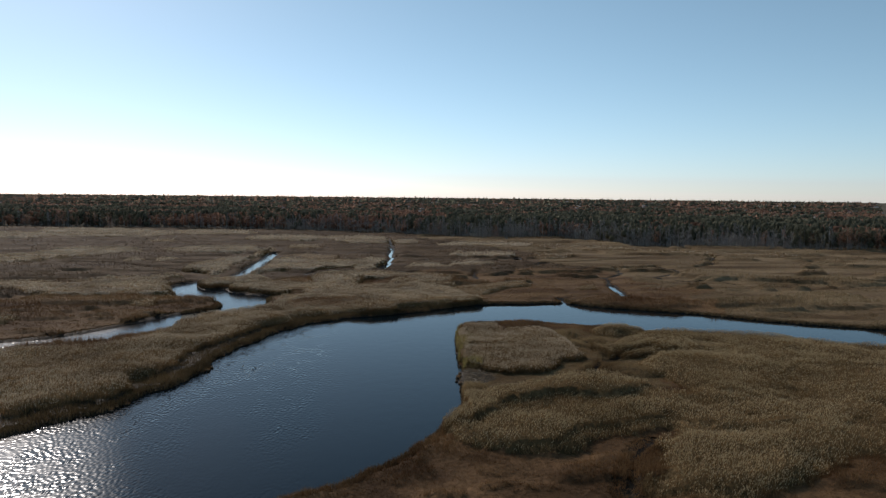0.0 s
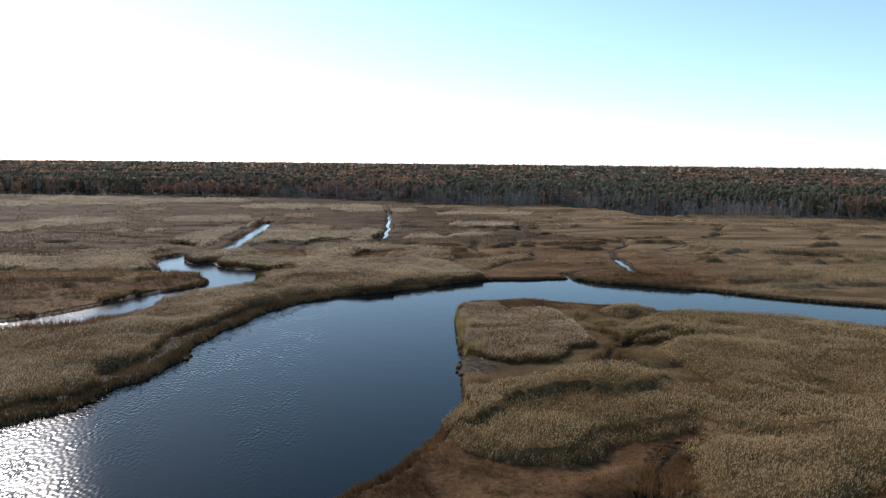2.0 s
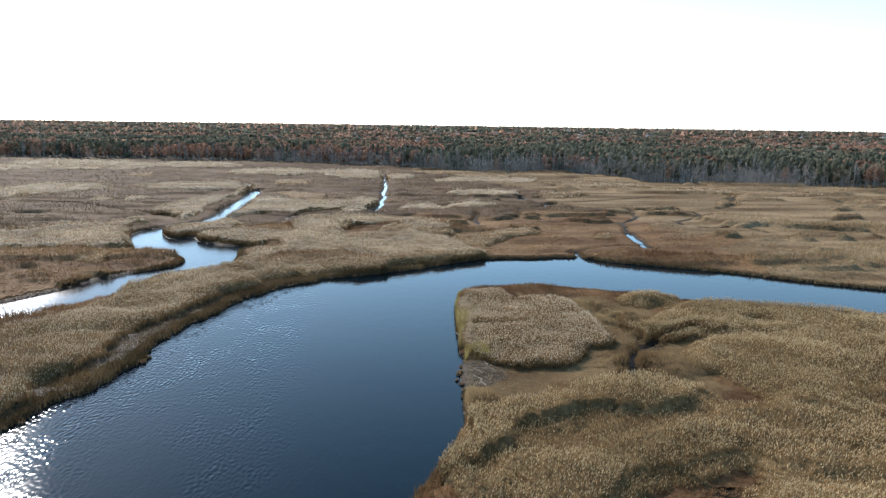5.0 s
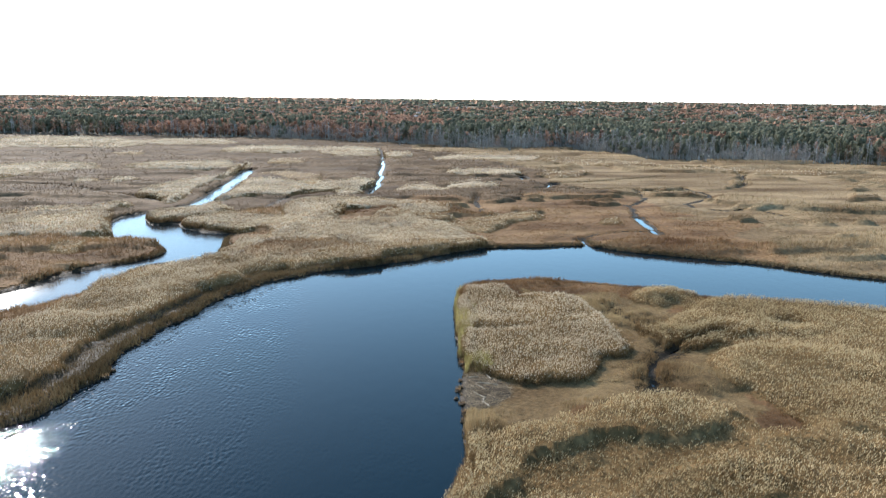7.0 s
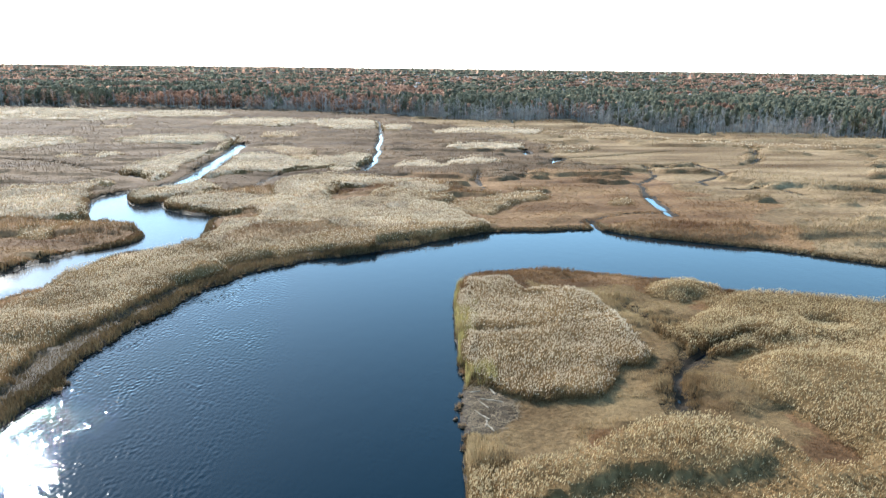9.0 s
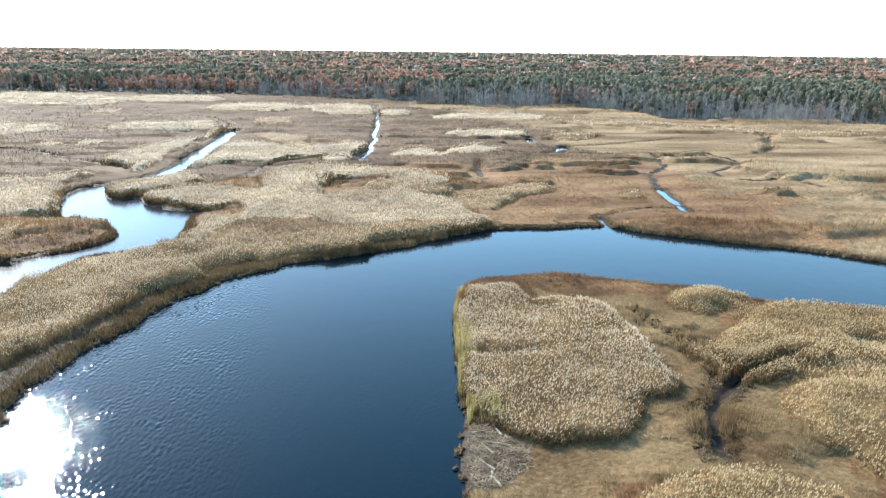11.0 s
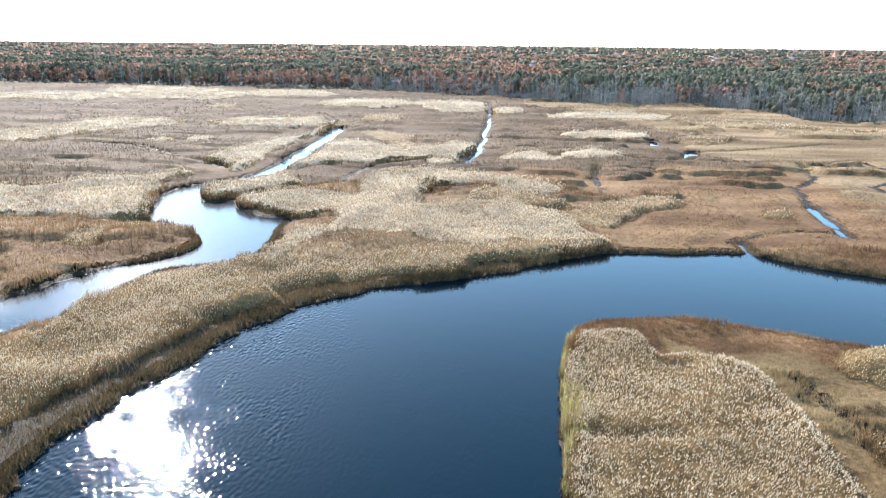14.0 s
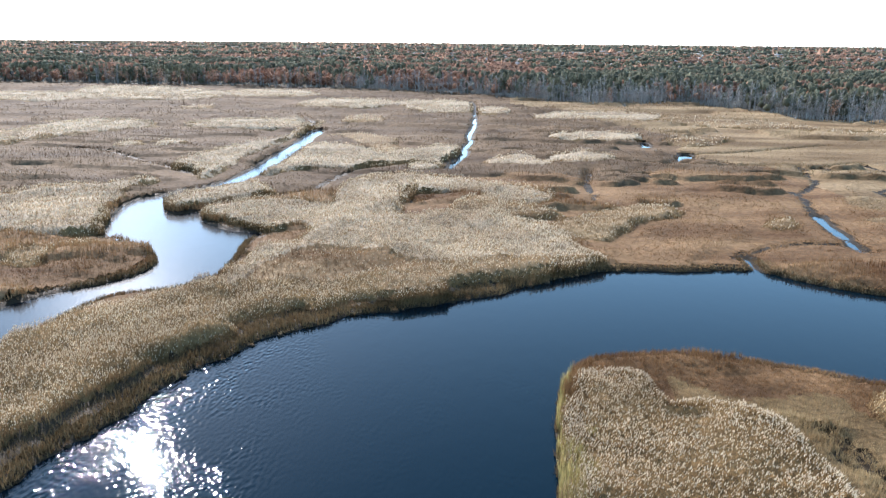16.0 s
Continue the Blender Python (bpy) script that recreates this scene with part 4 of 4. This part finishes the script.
# dark fringe of old grass at the foot of the banks
bx, by = scatter(-75, 140, 93, 275, 19)
bd = shore(bx, by)
ok = (bd > 0.02) & ((bd < 1.5) | ((shelf(bx, by) < 1.4) & (cloud(bx, by, 4, 77) > 0.24))) & seen_stretch(bx, by) & (WATER_PLAN(bx, by) < 8) & (beach(bx, by) < 0.4)
bx, by, bd = bx[ok], by[ok], bd[ok]
fringe = tagged(new("bank_grass"), "dark brown matted grass at the foot of the river bank", "grass", kind="stuff")
n = len(bx)
bits = [blades(bx + rng.normal(0, 0.1, n), by + rng.normal(0, 0.1, n), soil(bx, by, bd) - 0.05, rng.uniform(0, 6.283, n), rng.uniform(0.1, 0.5, n), rng.uniform(0.25, 1.1, n) * np.where((bx > 15) & (by > 215), 0.5, 1), rng.uniform(0.08, 0.16, n)) for k in range(2)]
child("blades", mesh_of("blades", *joined(bits), M_STALK), fringe)
ex, ey = scatter(50, 170, 196, 272, 9)
ed = shore(ex, ey)
ok = (ed > 0.02) & (ed < 3.2) & seen_stretch(ex, ey) & (line_distance(ex, ey, FAR_BANK_LINE, False) < 6)
ex, ey, ed = ex[ok], ey[ok], ed[ok]
n = len(ex)
pale_fringe = tagged(new("bank_grass"), "pale straw-coloured grass leaning over the eastern river bank", "grass", kind="stuff")
bits = [blades(ex + rng.normal(0, 0.15, n), ey + rng.normal(0, 0.15, n), soil(ex, ey, ed) - 0.05, rng.uniform(0, 6.283, n), rng.uniform(0.2, 0.7, n), rng.uniform(0.3, 0.9, n), rng.uniform(0.1, 0.2, n)) for k in range(2)]
child("blades", mesh_of("blades", *joined(bits), M_EAST_BLADE), pale_fringe)

# green sedge along the water on the point
gx2, gy2 = scatter(6, 16, 164, 214, 60)
gd2 = shore(gx2, gy2)
ok = (gd2 > 0.25) & (gd2 < 0.4 + 3.6 * smooth(0.46, 0.64, cloud(gx2, gy2, 7, 61))) & (rng.random(len(gx2)) < 0.6) & (beach(gx2, gy2) < 0.3)
gx2, gy2, gd2 = gx2[ok], gy2[ok], gd2[ok]
sedge = tagged(new("green_sedge"), "yellow-green sedge tufts along the water's edge", "grass", kind="stuff")
bits = [blades(gx2, gy2, soil(gx2, gy2, gd2), rng.uniform(0, 6.283, len(gx2)), rng.uniform(0.2, 0.6, len(gx2)), rng.uniform(0.9, 2.5, len(gx2)), np.full(len(gx2), 0.13)) for k in range(2)]
child("blades", mesh_of("blades", *joined(bits), M_SEDGE), sedge)


# ---- woods ----
def tube(bm, path, radii, sides):
    """A tapered limb along the path."""
    rings = []
    for (p, r) in zip(path, radii):
        rings.append([bm.verts.new((p[0] + r * math.cos(6.2832 * k / sides), p[1] + r * math.sin(6.2832 * k / sides), p[2])) for k in range(sides)])
    for a, b in zip(rings, rings[1:]):
        for k in range(sides):
            bm.faces.new((a[k], a[(k + 1) % sides], b[(k + 1) % sides], b[k]))
    return rings


def tree(kind, seed):
    """A tree with trunk, limbs and a crown; kind: bare, pine or oak."""
    r = random.Random(seed)
    name, label, category = {"bare": ("bare_tree", "slender leafless grey tree at the edge of the woods", "tree"), "pine": ("pine_tree", "dark green pine at the edge of the woods", "tree"),
                             "oak": ("oak_tree", "rust-brown autumn oak at the edge of the woods", "tree")}[kind]
    root = tagged(new(name), label, category, "trees along the marsh edge")
    h = {"bare": 16, "pine": 17, "oak": 14}[kind] * r.uniform(0.9, 1.1)
    bend = (r.uniform(-0.5, 0.5), r.uniform(-0.5, 0.5))
    spine = [(bend[0] * u * u, bend[1] * u * u, h * u) for u in (0, 0.3, 0.6, 0.85, 1)]
    bm = bmesh.new()
    tube(bm, spine, [0.26, 0.2, 0.14, 0.08, 0.03], 6)
    tips = []
    start = {"bare": 0.35, "pine": 0.4, "oak": 0.3}[kind]
    for k in range(18):
        u = start + (1 - start) * (k + r.random()) / 18
        a, reach = r.uniform(0, 6.28), {"bare": 2.0, "pine": 2.9 * (1.15 - u), "oak": 3.4}[kind] * r.uniform(0.6, 1.1) * (1.1 - 0.5 * u)
        foot = (bend[0] * u * u, bend[1] * u * u, h * u)
        lift = {"bare": 1.5, "pine": 0.1, "oak": 0.9}[kind] * r.uniform(0.6, 1.2)
        tip = (foot[0] + math.cos(a) * reach, foot[1] + math.sin(a) * reach, min(foot[2] + lift, h * 1.04))
        mid = tuple((p + q) / 2 for p, q in zip(foot, tip))
        tube(bm, [foot, mid, tip], [0.08, 0.055, 0.02], 3)
        tips.append((mid, tip))
    part("trunk", bm, M_BARK, root, "grey bark trunk and limbs")
    pts = []
    for mid, tip in tips:
        for k in range({"bare": 9, "pine": 16, "oak": 16}[kind]):
            u = r.random()
            pts.append([m * (1 - u) + t * u + r.gauss(0, {"bare": 0.45, "pine": 0.4, "oak": 0.7}[kind]) for m, t in zip(mid, tip)])
    pts = np.array(pts)
    n = len(pts)
    g = np.random.default_rng(seed)
    if kind == "bare":
        v, f = blades(pts[:, 0], pts[:, 1], pts[:, 2], g.uniform(0, 6.28, n), g.uniform(0.2, 0.7, n), g.uniform(0.6, 1.5, n), np.full(n, 0.10))
    else:
        v, f = blades(pts[:, 0], pts[:, 1], pts[:, 2], g.uniform(0, 6.28, n), g.uniform(0.5, 1.1, n), g.uniform(-0.3, 0.7, n), g.uniform(0.5, 0.9, n))
    child("crown", mesh_of("crown", v, f, {"bare": M_TWIG, "pine": M_PINE, "oak": M_OAK}[kind]), root, {"bare": "fine bare twigs", "pine": "dark needle clumps", "oak": "rust-brown leaf clumps"}[kind])
    return root


ORIGINALS = {k: [tree(k, 10 * j + len(k)) for j in range(3)] for k in ("bare", "pine", "oak")}
spot = random.Random(5)
placed = set()
x = -430.0
while x < 350:
    slope = abs(float(edge_of_forest(np.array(x + 2)) - edge_of_forest(np.array(x - 2)))) / 4
    x += spot.uniform(2.2, 4.2) / math.hypot(1, slope)
    kind = "bare" if (-130 < x < 270 and spot.random() < 0.85) or spot.random() < 0.35 else spot.choice(["oak", "oak", "pine"] if x < 100 else ["pine", "pine", "oak"])
    y = float(edge_of_forest(np.array(x))) + spot.uniform(-1, 7)
    m = pose(x, y, 0.4, 0, 0, spot.uniform(0, 360)) @ Matrix.Scale(spot.uniform(0.75, 1.15), 4)
    src = spot.choice(ORIGINALS[kind])
    if src.name not in placed:
        placed.add(src.name)
        src.matrix_basis = m
    else:
        copy = copy_thing(src, m)
        copy.scale = m.to_scale()
for kind in ORIGINALS:
    for src in ORIGINALS[kind]:
        if src.name not in placed:
            x = spot.uniform(-300, 300)
            src.location = (x, float(edge_of_forest(np.array(x))) + 9, 0.4)


GOLD = (1 + 5 ** 0.5) / 2
ICO = np.array([(-1, GOLD, 0), (1, GOLD, 0), (-1, -GOLD, 0), (1, -GOLD, 0), (0, -1, GOLD), (0, 1, GOLD), (0, -1, -GOLD), (0, 1, -GOLD), (GOLD, 0, -1), (GOLD, 0, 1), (-GOLD, 0, -1), (-GOLD, 0, 1)]) / 1.902


def ico_faces():
    """The twenty faces between corners that lie one edge apart."""
    out = []
    for a in range(12):
        for b in range(a + 1, 12):
            for c in range(b + 1, 12):
                p, q, r = ICO[a], ICO[b], ICO[c]
                if max(np.linalg.norm(p - q), np.linalg.norm(q - r), np.linalg.norm(p - r)) < 1.2:
                    out.append((a, b, c) if np.dot(np.cross(q - p, r - p), p) > 0 else (a, c, b))
    return np.array(out)


ICO_FACES = ico_faces()


def crowns(px, py, height, radius, lumps, leaves, kind):
    """Ragged leafy clumps of many trees at once: a few uneven lumps a tree, with loose sprays of leaves on them."""
    n = len(px)
    m = n * lumps
    a = rng.uniform(0, 6.283, (n, lumps))
    up = (np.arange(lumps)[None] + rng.random((n, lumps))) / lumps
    wide = {"pine": 0.55 * (1.15 - up), "oak": 0.6 * np.sqrt(np.clip(1.2 - up, 0.1, 1)), "bare": 0.4 + 0 * up}[kind] * (lumps > 1)
    cx = (px[:, None] + np.cos(a) * wide * radius[:, None]).ravel()
    cy = (py[:, None] + np.sin(a) * wide * radius[:, None]).ravel()
    cz = (height[:, None] * ((0.32 + 0.54 * up) if lumps > 1 else {"pine": 0.78, "oak": 0.78, "bare": 0.74}[kind] + 0 * up)).ravel()
    big = (radius[:, None] * (({"pine": 0.95 - 0.5 * up, "oak": 0.75 - 0.2 * up, "bare": 0.6 + 0 * up}[kind]) if lumps > 1 else 0.95 + 0 * up)).ravel()
    tall = (height[:, None] * ({"pine": 0.17, "oak": 0.15, "bare": 0.2}[kind]) + 0 * up).ravel()
    v = ICO[None] * rng.uniform(0.62, 1.25, (m, 12, 1)) * np.stack([big, big, tall], 1)[:, None]
    v += np.stack([cx, cy, cz], 1)[:, None]
    f = (ICO_FACES[None] + 12 * np.arange(m)[:, None, None]).reshape(-1, 3)
    pieces = [(v.reshape(-1, 3), f)]
    if leaves:
        k = m * leaves
        way = rng.normal(0, 1, (k, 3))
        way /= np.linalg.norm(way, axis=1)[:, None]
        b, t = np.repeat(big, leaves), np.repeat(tall, leaves)
        pieces.append(blades(np.repeat(cx, leaves) + way[:, 0] * b * 0.85, np.repeat(cy, leaves) + way[:, 1] * b * 0.85, np.repeat(cz, leaves) + np.abs(way[:, 2]) * t * 0.85,
                             np.arctan2(way[:, 1], way[:, 0]), b * rng.uniform(0.25, 0.6, k), b * rng.uniform(0.1, 0.7, k), b * rng.uniform(0.25, 0.5, k)))
    return joined(pieces)


def trunks(px, py, height, width):
    return blades(px, py, np.full(len(px), 0.4), rng.uniform(0, 6.283, len(px)), rng.uniform(0, 0.6, len(px)), height, width)


bands = [(3, 80, 14, 2, 5), (80, 380, 22, 1, 5), (380, 1400, 150, 1, 3), (1400, 4200, 1500, 1, 1)]
wood_bits = {"pine": [], "oak": [], "bare": []}
stem_bits = []
for b0, b1, area, lumps, leaves in bands:
    half_lo, half_hi = -0.72 * (700 + b1) - 60, 0.62 * (560 + b1) + 60
    n = int((half_hi - half_lo) * (b1 - b0) / area)
    px = rng.uniform(half_lo, half_hi, n)
    back = rng.uniform(b0, b1, n)
    py = edge_of_forest(px) + back
    ok = (px > -0.80 * (py - 112) - 20) & (px < 0.64 * py + 10) & (np.hypot(px, py) < 4700)
    px, py, back = px[ok], py[ok], back[ok]
    patch = cloud(px, py, 60, 71) + (cloud(px, py, 300, 75) - 0.5) * 0.5 + rng.normal(0, 0.07, len(px))
    patch = patch - np.where(px > 120, 0.06, 0) * (back < 200)
    kind = np.where(patch > 0.475, "oak", "pine")
    grey = ((px > -140) & (px < 290) & (back < 24 + 14 * cloud(px, py, 30, 78)) & (rng.random(len(px)) < 0.35 + 0.75 * smooth(0.4, 0.6, cloud(px, py, 40, 79)))) | ((px <= -140) & (back < 40) & (rng.random(len(px)) < 0.4)) | (rng.random(len(px)) < (0.3 if b0 < 80 else 0.1))
    kind = np.where(grey, "bare", kind)
    grow = (area / 40) ** 0.5 if area > 32 else 1.0
    for k in wood_bits:
        mine = kind == k
        if not mine.any():
            continue
        m = int(mine.sum())
        height = {"pine": 17, "oak": 15, "bare": 14.5 if b0 > 3 else 11.5}[k] * rng.uniform(0.66, 1.18, m) ** (1 if b0 < 1000 else 0.4) + 9.0 * smooth(900, 3200, back[mine])
        radius = {"pine": 2.6, "oak": 2.8, "bare": 2.1}[k] * rng.uniform(0.5, 1.5, m) * grow
        if k == "bare" and area <= 32:
            a = rng.uniform(0, 6.283, (m, 14))
            z = height[:, None] * rng.uniform(0.35, 0.95, (m, 14))
            x = (px[mine][:, None] + np.cos(a) * 0.9 * rng.random((m, 14))).ravel()
            y = (py[mine][:, None] + np.sin(a) * 0.9 * rng.random((m, 14))).ravel()
            wood_bits[k].append(blades(x, y, z.ravel(), a.ravel(), rng.uniform(0.3, 1.0, m * 14), rng.uniform(0.8, 2.2, m * 14), np.full(m * 14, 0.16)))
        else:
            wood_bits[k].append(crowns(px[mine], py[mine], height, radius, lumps, leaves, k))
        if area <= 32 and k == "bare":
            stem_bits.append(trunks(px[mine], py[mine], height * 0.95, rng.uniform(0.3, 0.5, m)))
n = 3400
px = rng.uniform(-150, 330, n)
py = edge_of_forest(px) + 34 * rng.random(n) ** 1.3 + 2
height = 13 * rng.uniform(0.3, 1.1, n) * (0.3 + 1.1 * cloud(px, py, 26, 88))
stem_bits.append(trunks(px, py, height, rng.uniform(0.16, 0.3, n)))
a = rng.uniform(0, 6.283, (n, 11))
wood_bits["bare"].append(blades((px[:, None] + np.cos(a) * 0.5).ravel(), (py[:, None] + np.sin(a) * 0.5).ravel(), (height[:, None] * rng.uniform(0.3, 0.92, (n, 11))).ravel(), a.ravel(),
                                rng.uniform(0.2, 1.1, n * 11), rng.uniform(0.8, 2.4, n * 11), np.full(n * 11, 0.13)))
for k, name, label, mat in (("pine", "pine_woods", "dark green pine woods reaching to the horizon", M_PINE), ("oak", "oak_woods", "rust and brown autumn oak woods reaching to the horizon", M_OAK),
                            ("bare", "bare_woods", "grey leafless trees standing dense along the marsh", M_TWIG)):
    tagged(new(name, mesh_of(name, *joined(wood_bits[k]), mat)), label, "woods", kind="stuff")
tagged(new("tree_trunks", mesh_of("tree_trunks", *joined(stem_bits), M_BARK)), "grey trunks within the woods", "woods", kind="stuff")

fx, fy, fq = sheet(np.linspace(-4600, 4600, 240), np.concatenate([np.arange(25, 400, 12.0), np.arange(400, 4400, 45.0)]))
fback = fy.copy()
fy = fy + edge_of_forest(fx)
fz = 8.0 * smooth(25, 60, fback) + (value_noise(fx, fy, 24, 81) - 0.5) * 5 * smooth(30, 80, fback) + smooth(300, 900, fback) * 2.5 + 7.0 * smooth(900, 3200, fback) + 0.3
tagged(new("undergrowth", mesh_of("undergrowth", np.stack([fx, fy, fz], 1), fq, M_FLOOR, True)), "dark brown undergrowth beneath the trees", "undergrowth", kind="stuff")


# ---- driftwood on the flat ----
def driftwood(seed):
    r = random.Random(seed)
    root = tagged(new("driftwood_log"), "bleached grey driftwood log lying on the muddy flat", "driftwood", "driftwood on the flat")
    bm = bmesh.new()
    n = r.uniform(1.4, 3.2)
    tube_path = [(0.0, -n / 2 + n * k / 4, 0.1 + r.uniform(-0.02, 0.04)) for k in range(5)]
    rings = []
    for k, p in enumerate(tube_path):
        rad = (0.13, 0.12, 0.10, 0.08, 0.04)[k] * r.uniform(0.85, 1.15)
        ox = r.uniform(-0.08, 0.08)
        rings.append([bm.verts.new((p[0] + ox + rad * math.cos(1.0472 * j), p[1], p[2] + rad * math.sin(1.0472 * j))) for j in range(6)])
    for a, b in zip(rings, rings[1:]):
        for j in range(6):
            bm.faces.new((a[j], a[(j + 1) % 6], b[(j + 1) % 6], b[j]))
    bm.faces.new(rings[0][::-1])
    bm.faces.new(rings[-1])
    bmesh.ops.recalc_face_normals(bm, faces=bm.faces)
    part("stem", bm, M_WOOD, root)
    return root


for k in range(9):
    lx, ly = spot.uniform(8.6, 13), spot.uniform(151, 164)
    d = shore(np.array([lx]), np.array([ly]))
    log = driftwood(k)
    log.matrix_basis = pose(lx, ly, float(soil(np.array([lx]), np.array([ly]), d)[0]) + 0.2, 0, 0, spot.uniform(0, 180))
straw_x, straw_y = scatter(7, 18, 150, 165, 22)
sd3 = shore(straw_x, straw_y)
ok = (sd3 > 0.5) & (beach(straw_x, straw_y) > 0.35)
straw_x, straw_y, sd3 = straw_x[ok], straw_y[ok], sd3[ok]
k = len(straw_x)
straw = tagged(new("fallen_straw"), "flattened grey straw and reed litter on the mud", "straw", kind="stuff")
child("litter", mesh_of("litter", *blades(straw_x, straw_y, soil(straw_x, straw_y, sd3) + 0.27, rng.uniform(0, 6.283, k), rng.uniform(0.5, 1.3, k), rng.uniform(0, 0.3, k), rng.uniform(0.05, 0.12, k)), M_STRAW), straw)


# ---- sods fallen from the bank ----
def sod(seed):
    """A clod of peat with a few grass blades on its top."""
    r = random.Random(seed)
    root = tagged(new("peat_sod"), "dark wet clod of peat slumped at the water's edge", "sod", "clods along the bank")
    bm = bmesh.new()
    bmesh.ops.create_icosphere(bm, subdivisions=2, radius=0.45)
    for v in bm.verts:
        v.co *= r.uniform(0.82, 1.15)
        v.co.z *= 0.6
    part("clod", bm, M_MUD, root)
    g = np.random.default_rng(seed)
    n = 40
    tufts = blades(g.uniform(-0.3, 0.3, n), g.uniform(-0.3, 0.3, n), np.full(n, 0.15), g.uniform(0, 6.28, n), g.uniform(0.05, 0.3, n), g.uniform(0.2, 0.6, n), np.full(n, 0.05))
    child("grass_tuft", mesh_of("grass_tuft", *tufts, M_BLADE), root, "short brown grass blades")
    return root


SODS = [sod(k) for k in range(3)]
spots = []
while len(spots) < 64:
    x, y = (spot.uniform(5.5, 10), spot.uniform(146, 170)) if len(spots) < 16 else (spot.uniform(-62, -28), spot.uniform(125, 226)) if len(spots) < 48 else (spot.uniform(-30, 30), spot.uniform(222, 262))
    here = float(shore(np.array([x]), np.array([y]))[0])
    if -0.5 < here < 0.25:
        spots.append((x, y))
for k, (x, y) in enumerate(spots):
    m = pose(x, y, 0.02, 0, 0, spot.uniform(0, 360))
    grow = spot.uniform(0.6, 1.3)
    thing = SODS[k] if k < 3 else copy_thing(SODS[k % 3], m)
    thing.matrix_basis = m
    thing.scale = (grow, grow, grow)


# ---- shrubs at the edge of the woods ----
def shrub(seed):
    """A low, leafless grey shrub of many stems."""
    r = random.Random(seed)
    root = tagged(new("bare_shrub"), "low leafless grey shrub before the woods", "shrub", "shrubs along the marsh edge")
    bm = bmesh.new()
    tips = []
    for k in range(7):
        a, reach, h = r.uniform(0, 6.28), r.uniform(0.3, 1.5), r.uniform(1.6, 3.6)
        tip = (math.cos(a) * reach, math.sin(a) * reach, h)
        tube(bm, [(0, 0, 0), (tip[0] * 0.4, tip[1] * 0.4, h * 0.55), tip], [0.07, 0.05, 0.02], 4)
        tips.append(tip)
    part("stems", bm, M_BARK, root)
    g = np.random.default_rng(seed)
    pts = np.repeat(np.array(tips), 14, 0) * g.uniform(0.45, 1.0, (98, 1)) + g.normal(0, 0.18, (98, 3))
    twigs = blades(pts[:, 0], pts[:, 1], np.maximum(pts[:, 2], 0.2), g.uniform(0, 6.28, 98), g.uniform(0.1, 0.6, 98), g.uniform(0.2, 0.8, 98), np.full(98, 0.09))
    child("twigs", mesh_of("twigs", *twigs, M_TWIG), root, "fine grey twigs")
    return root


SHRUBS = [shrub(50 + k) for k in range(3)]
for k in range(60):
    x = spot.uniform(-260, 300)
    y = float(edge_of_forest(np.array(x))) - abs(spot.gauss(2, 9))
    m = pose(x, y, 0.45, 0, 0, spot.uniform(0, 360))
    grow = spot.uniform(0.6, 1.4)
    thing = SHRUBS[k] if k < 3 else copy_thing(SHRUBS[k % 3], m)
    thing.matrix_basis = m
    thing.scale = (grow, grow, grow)
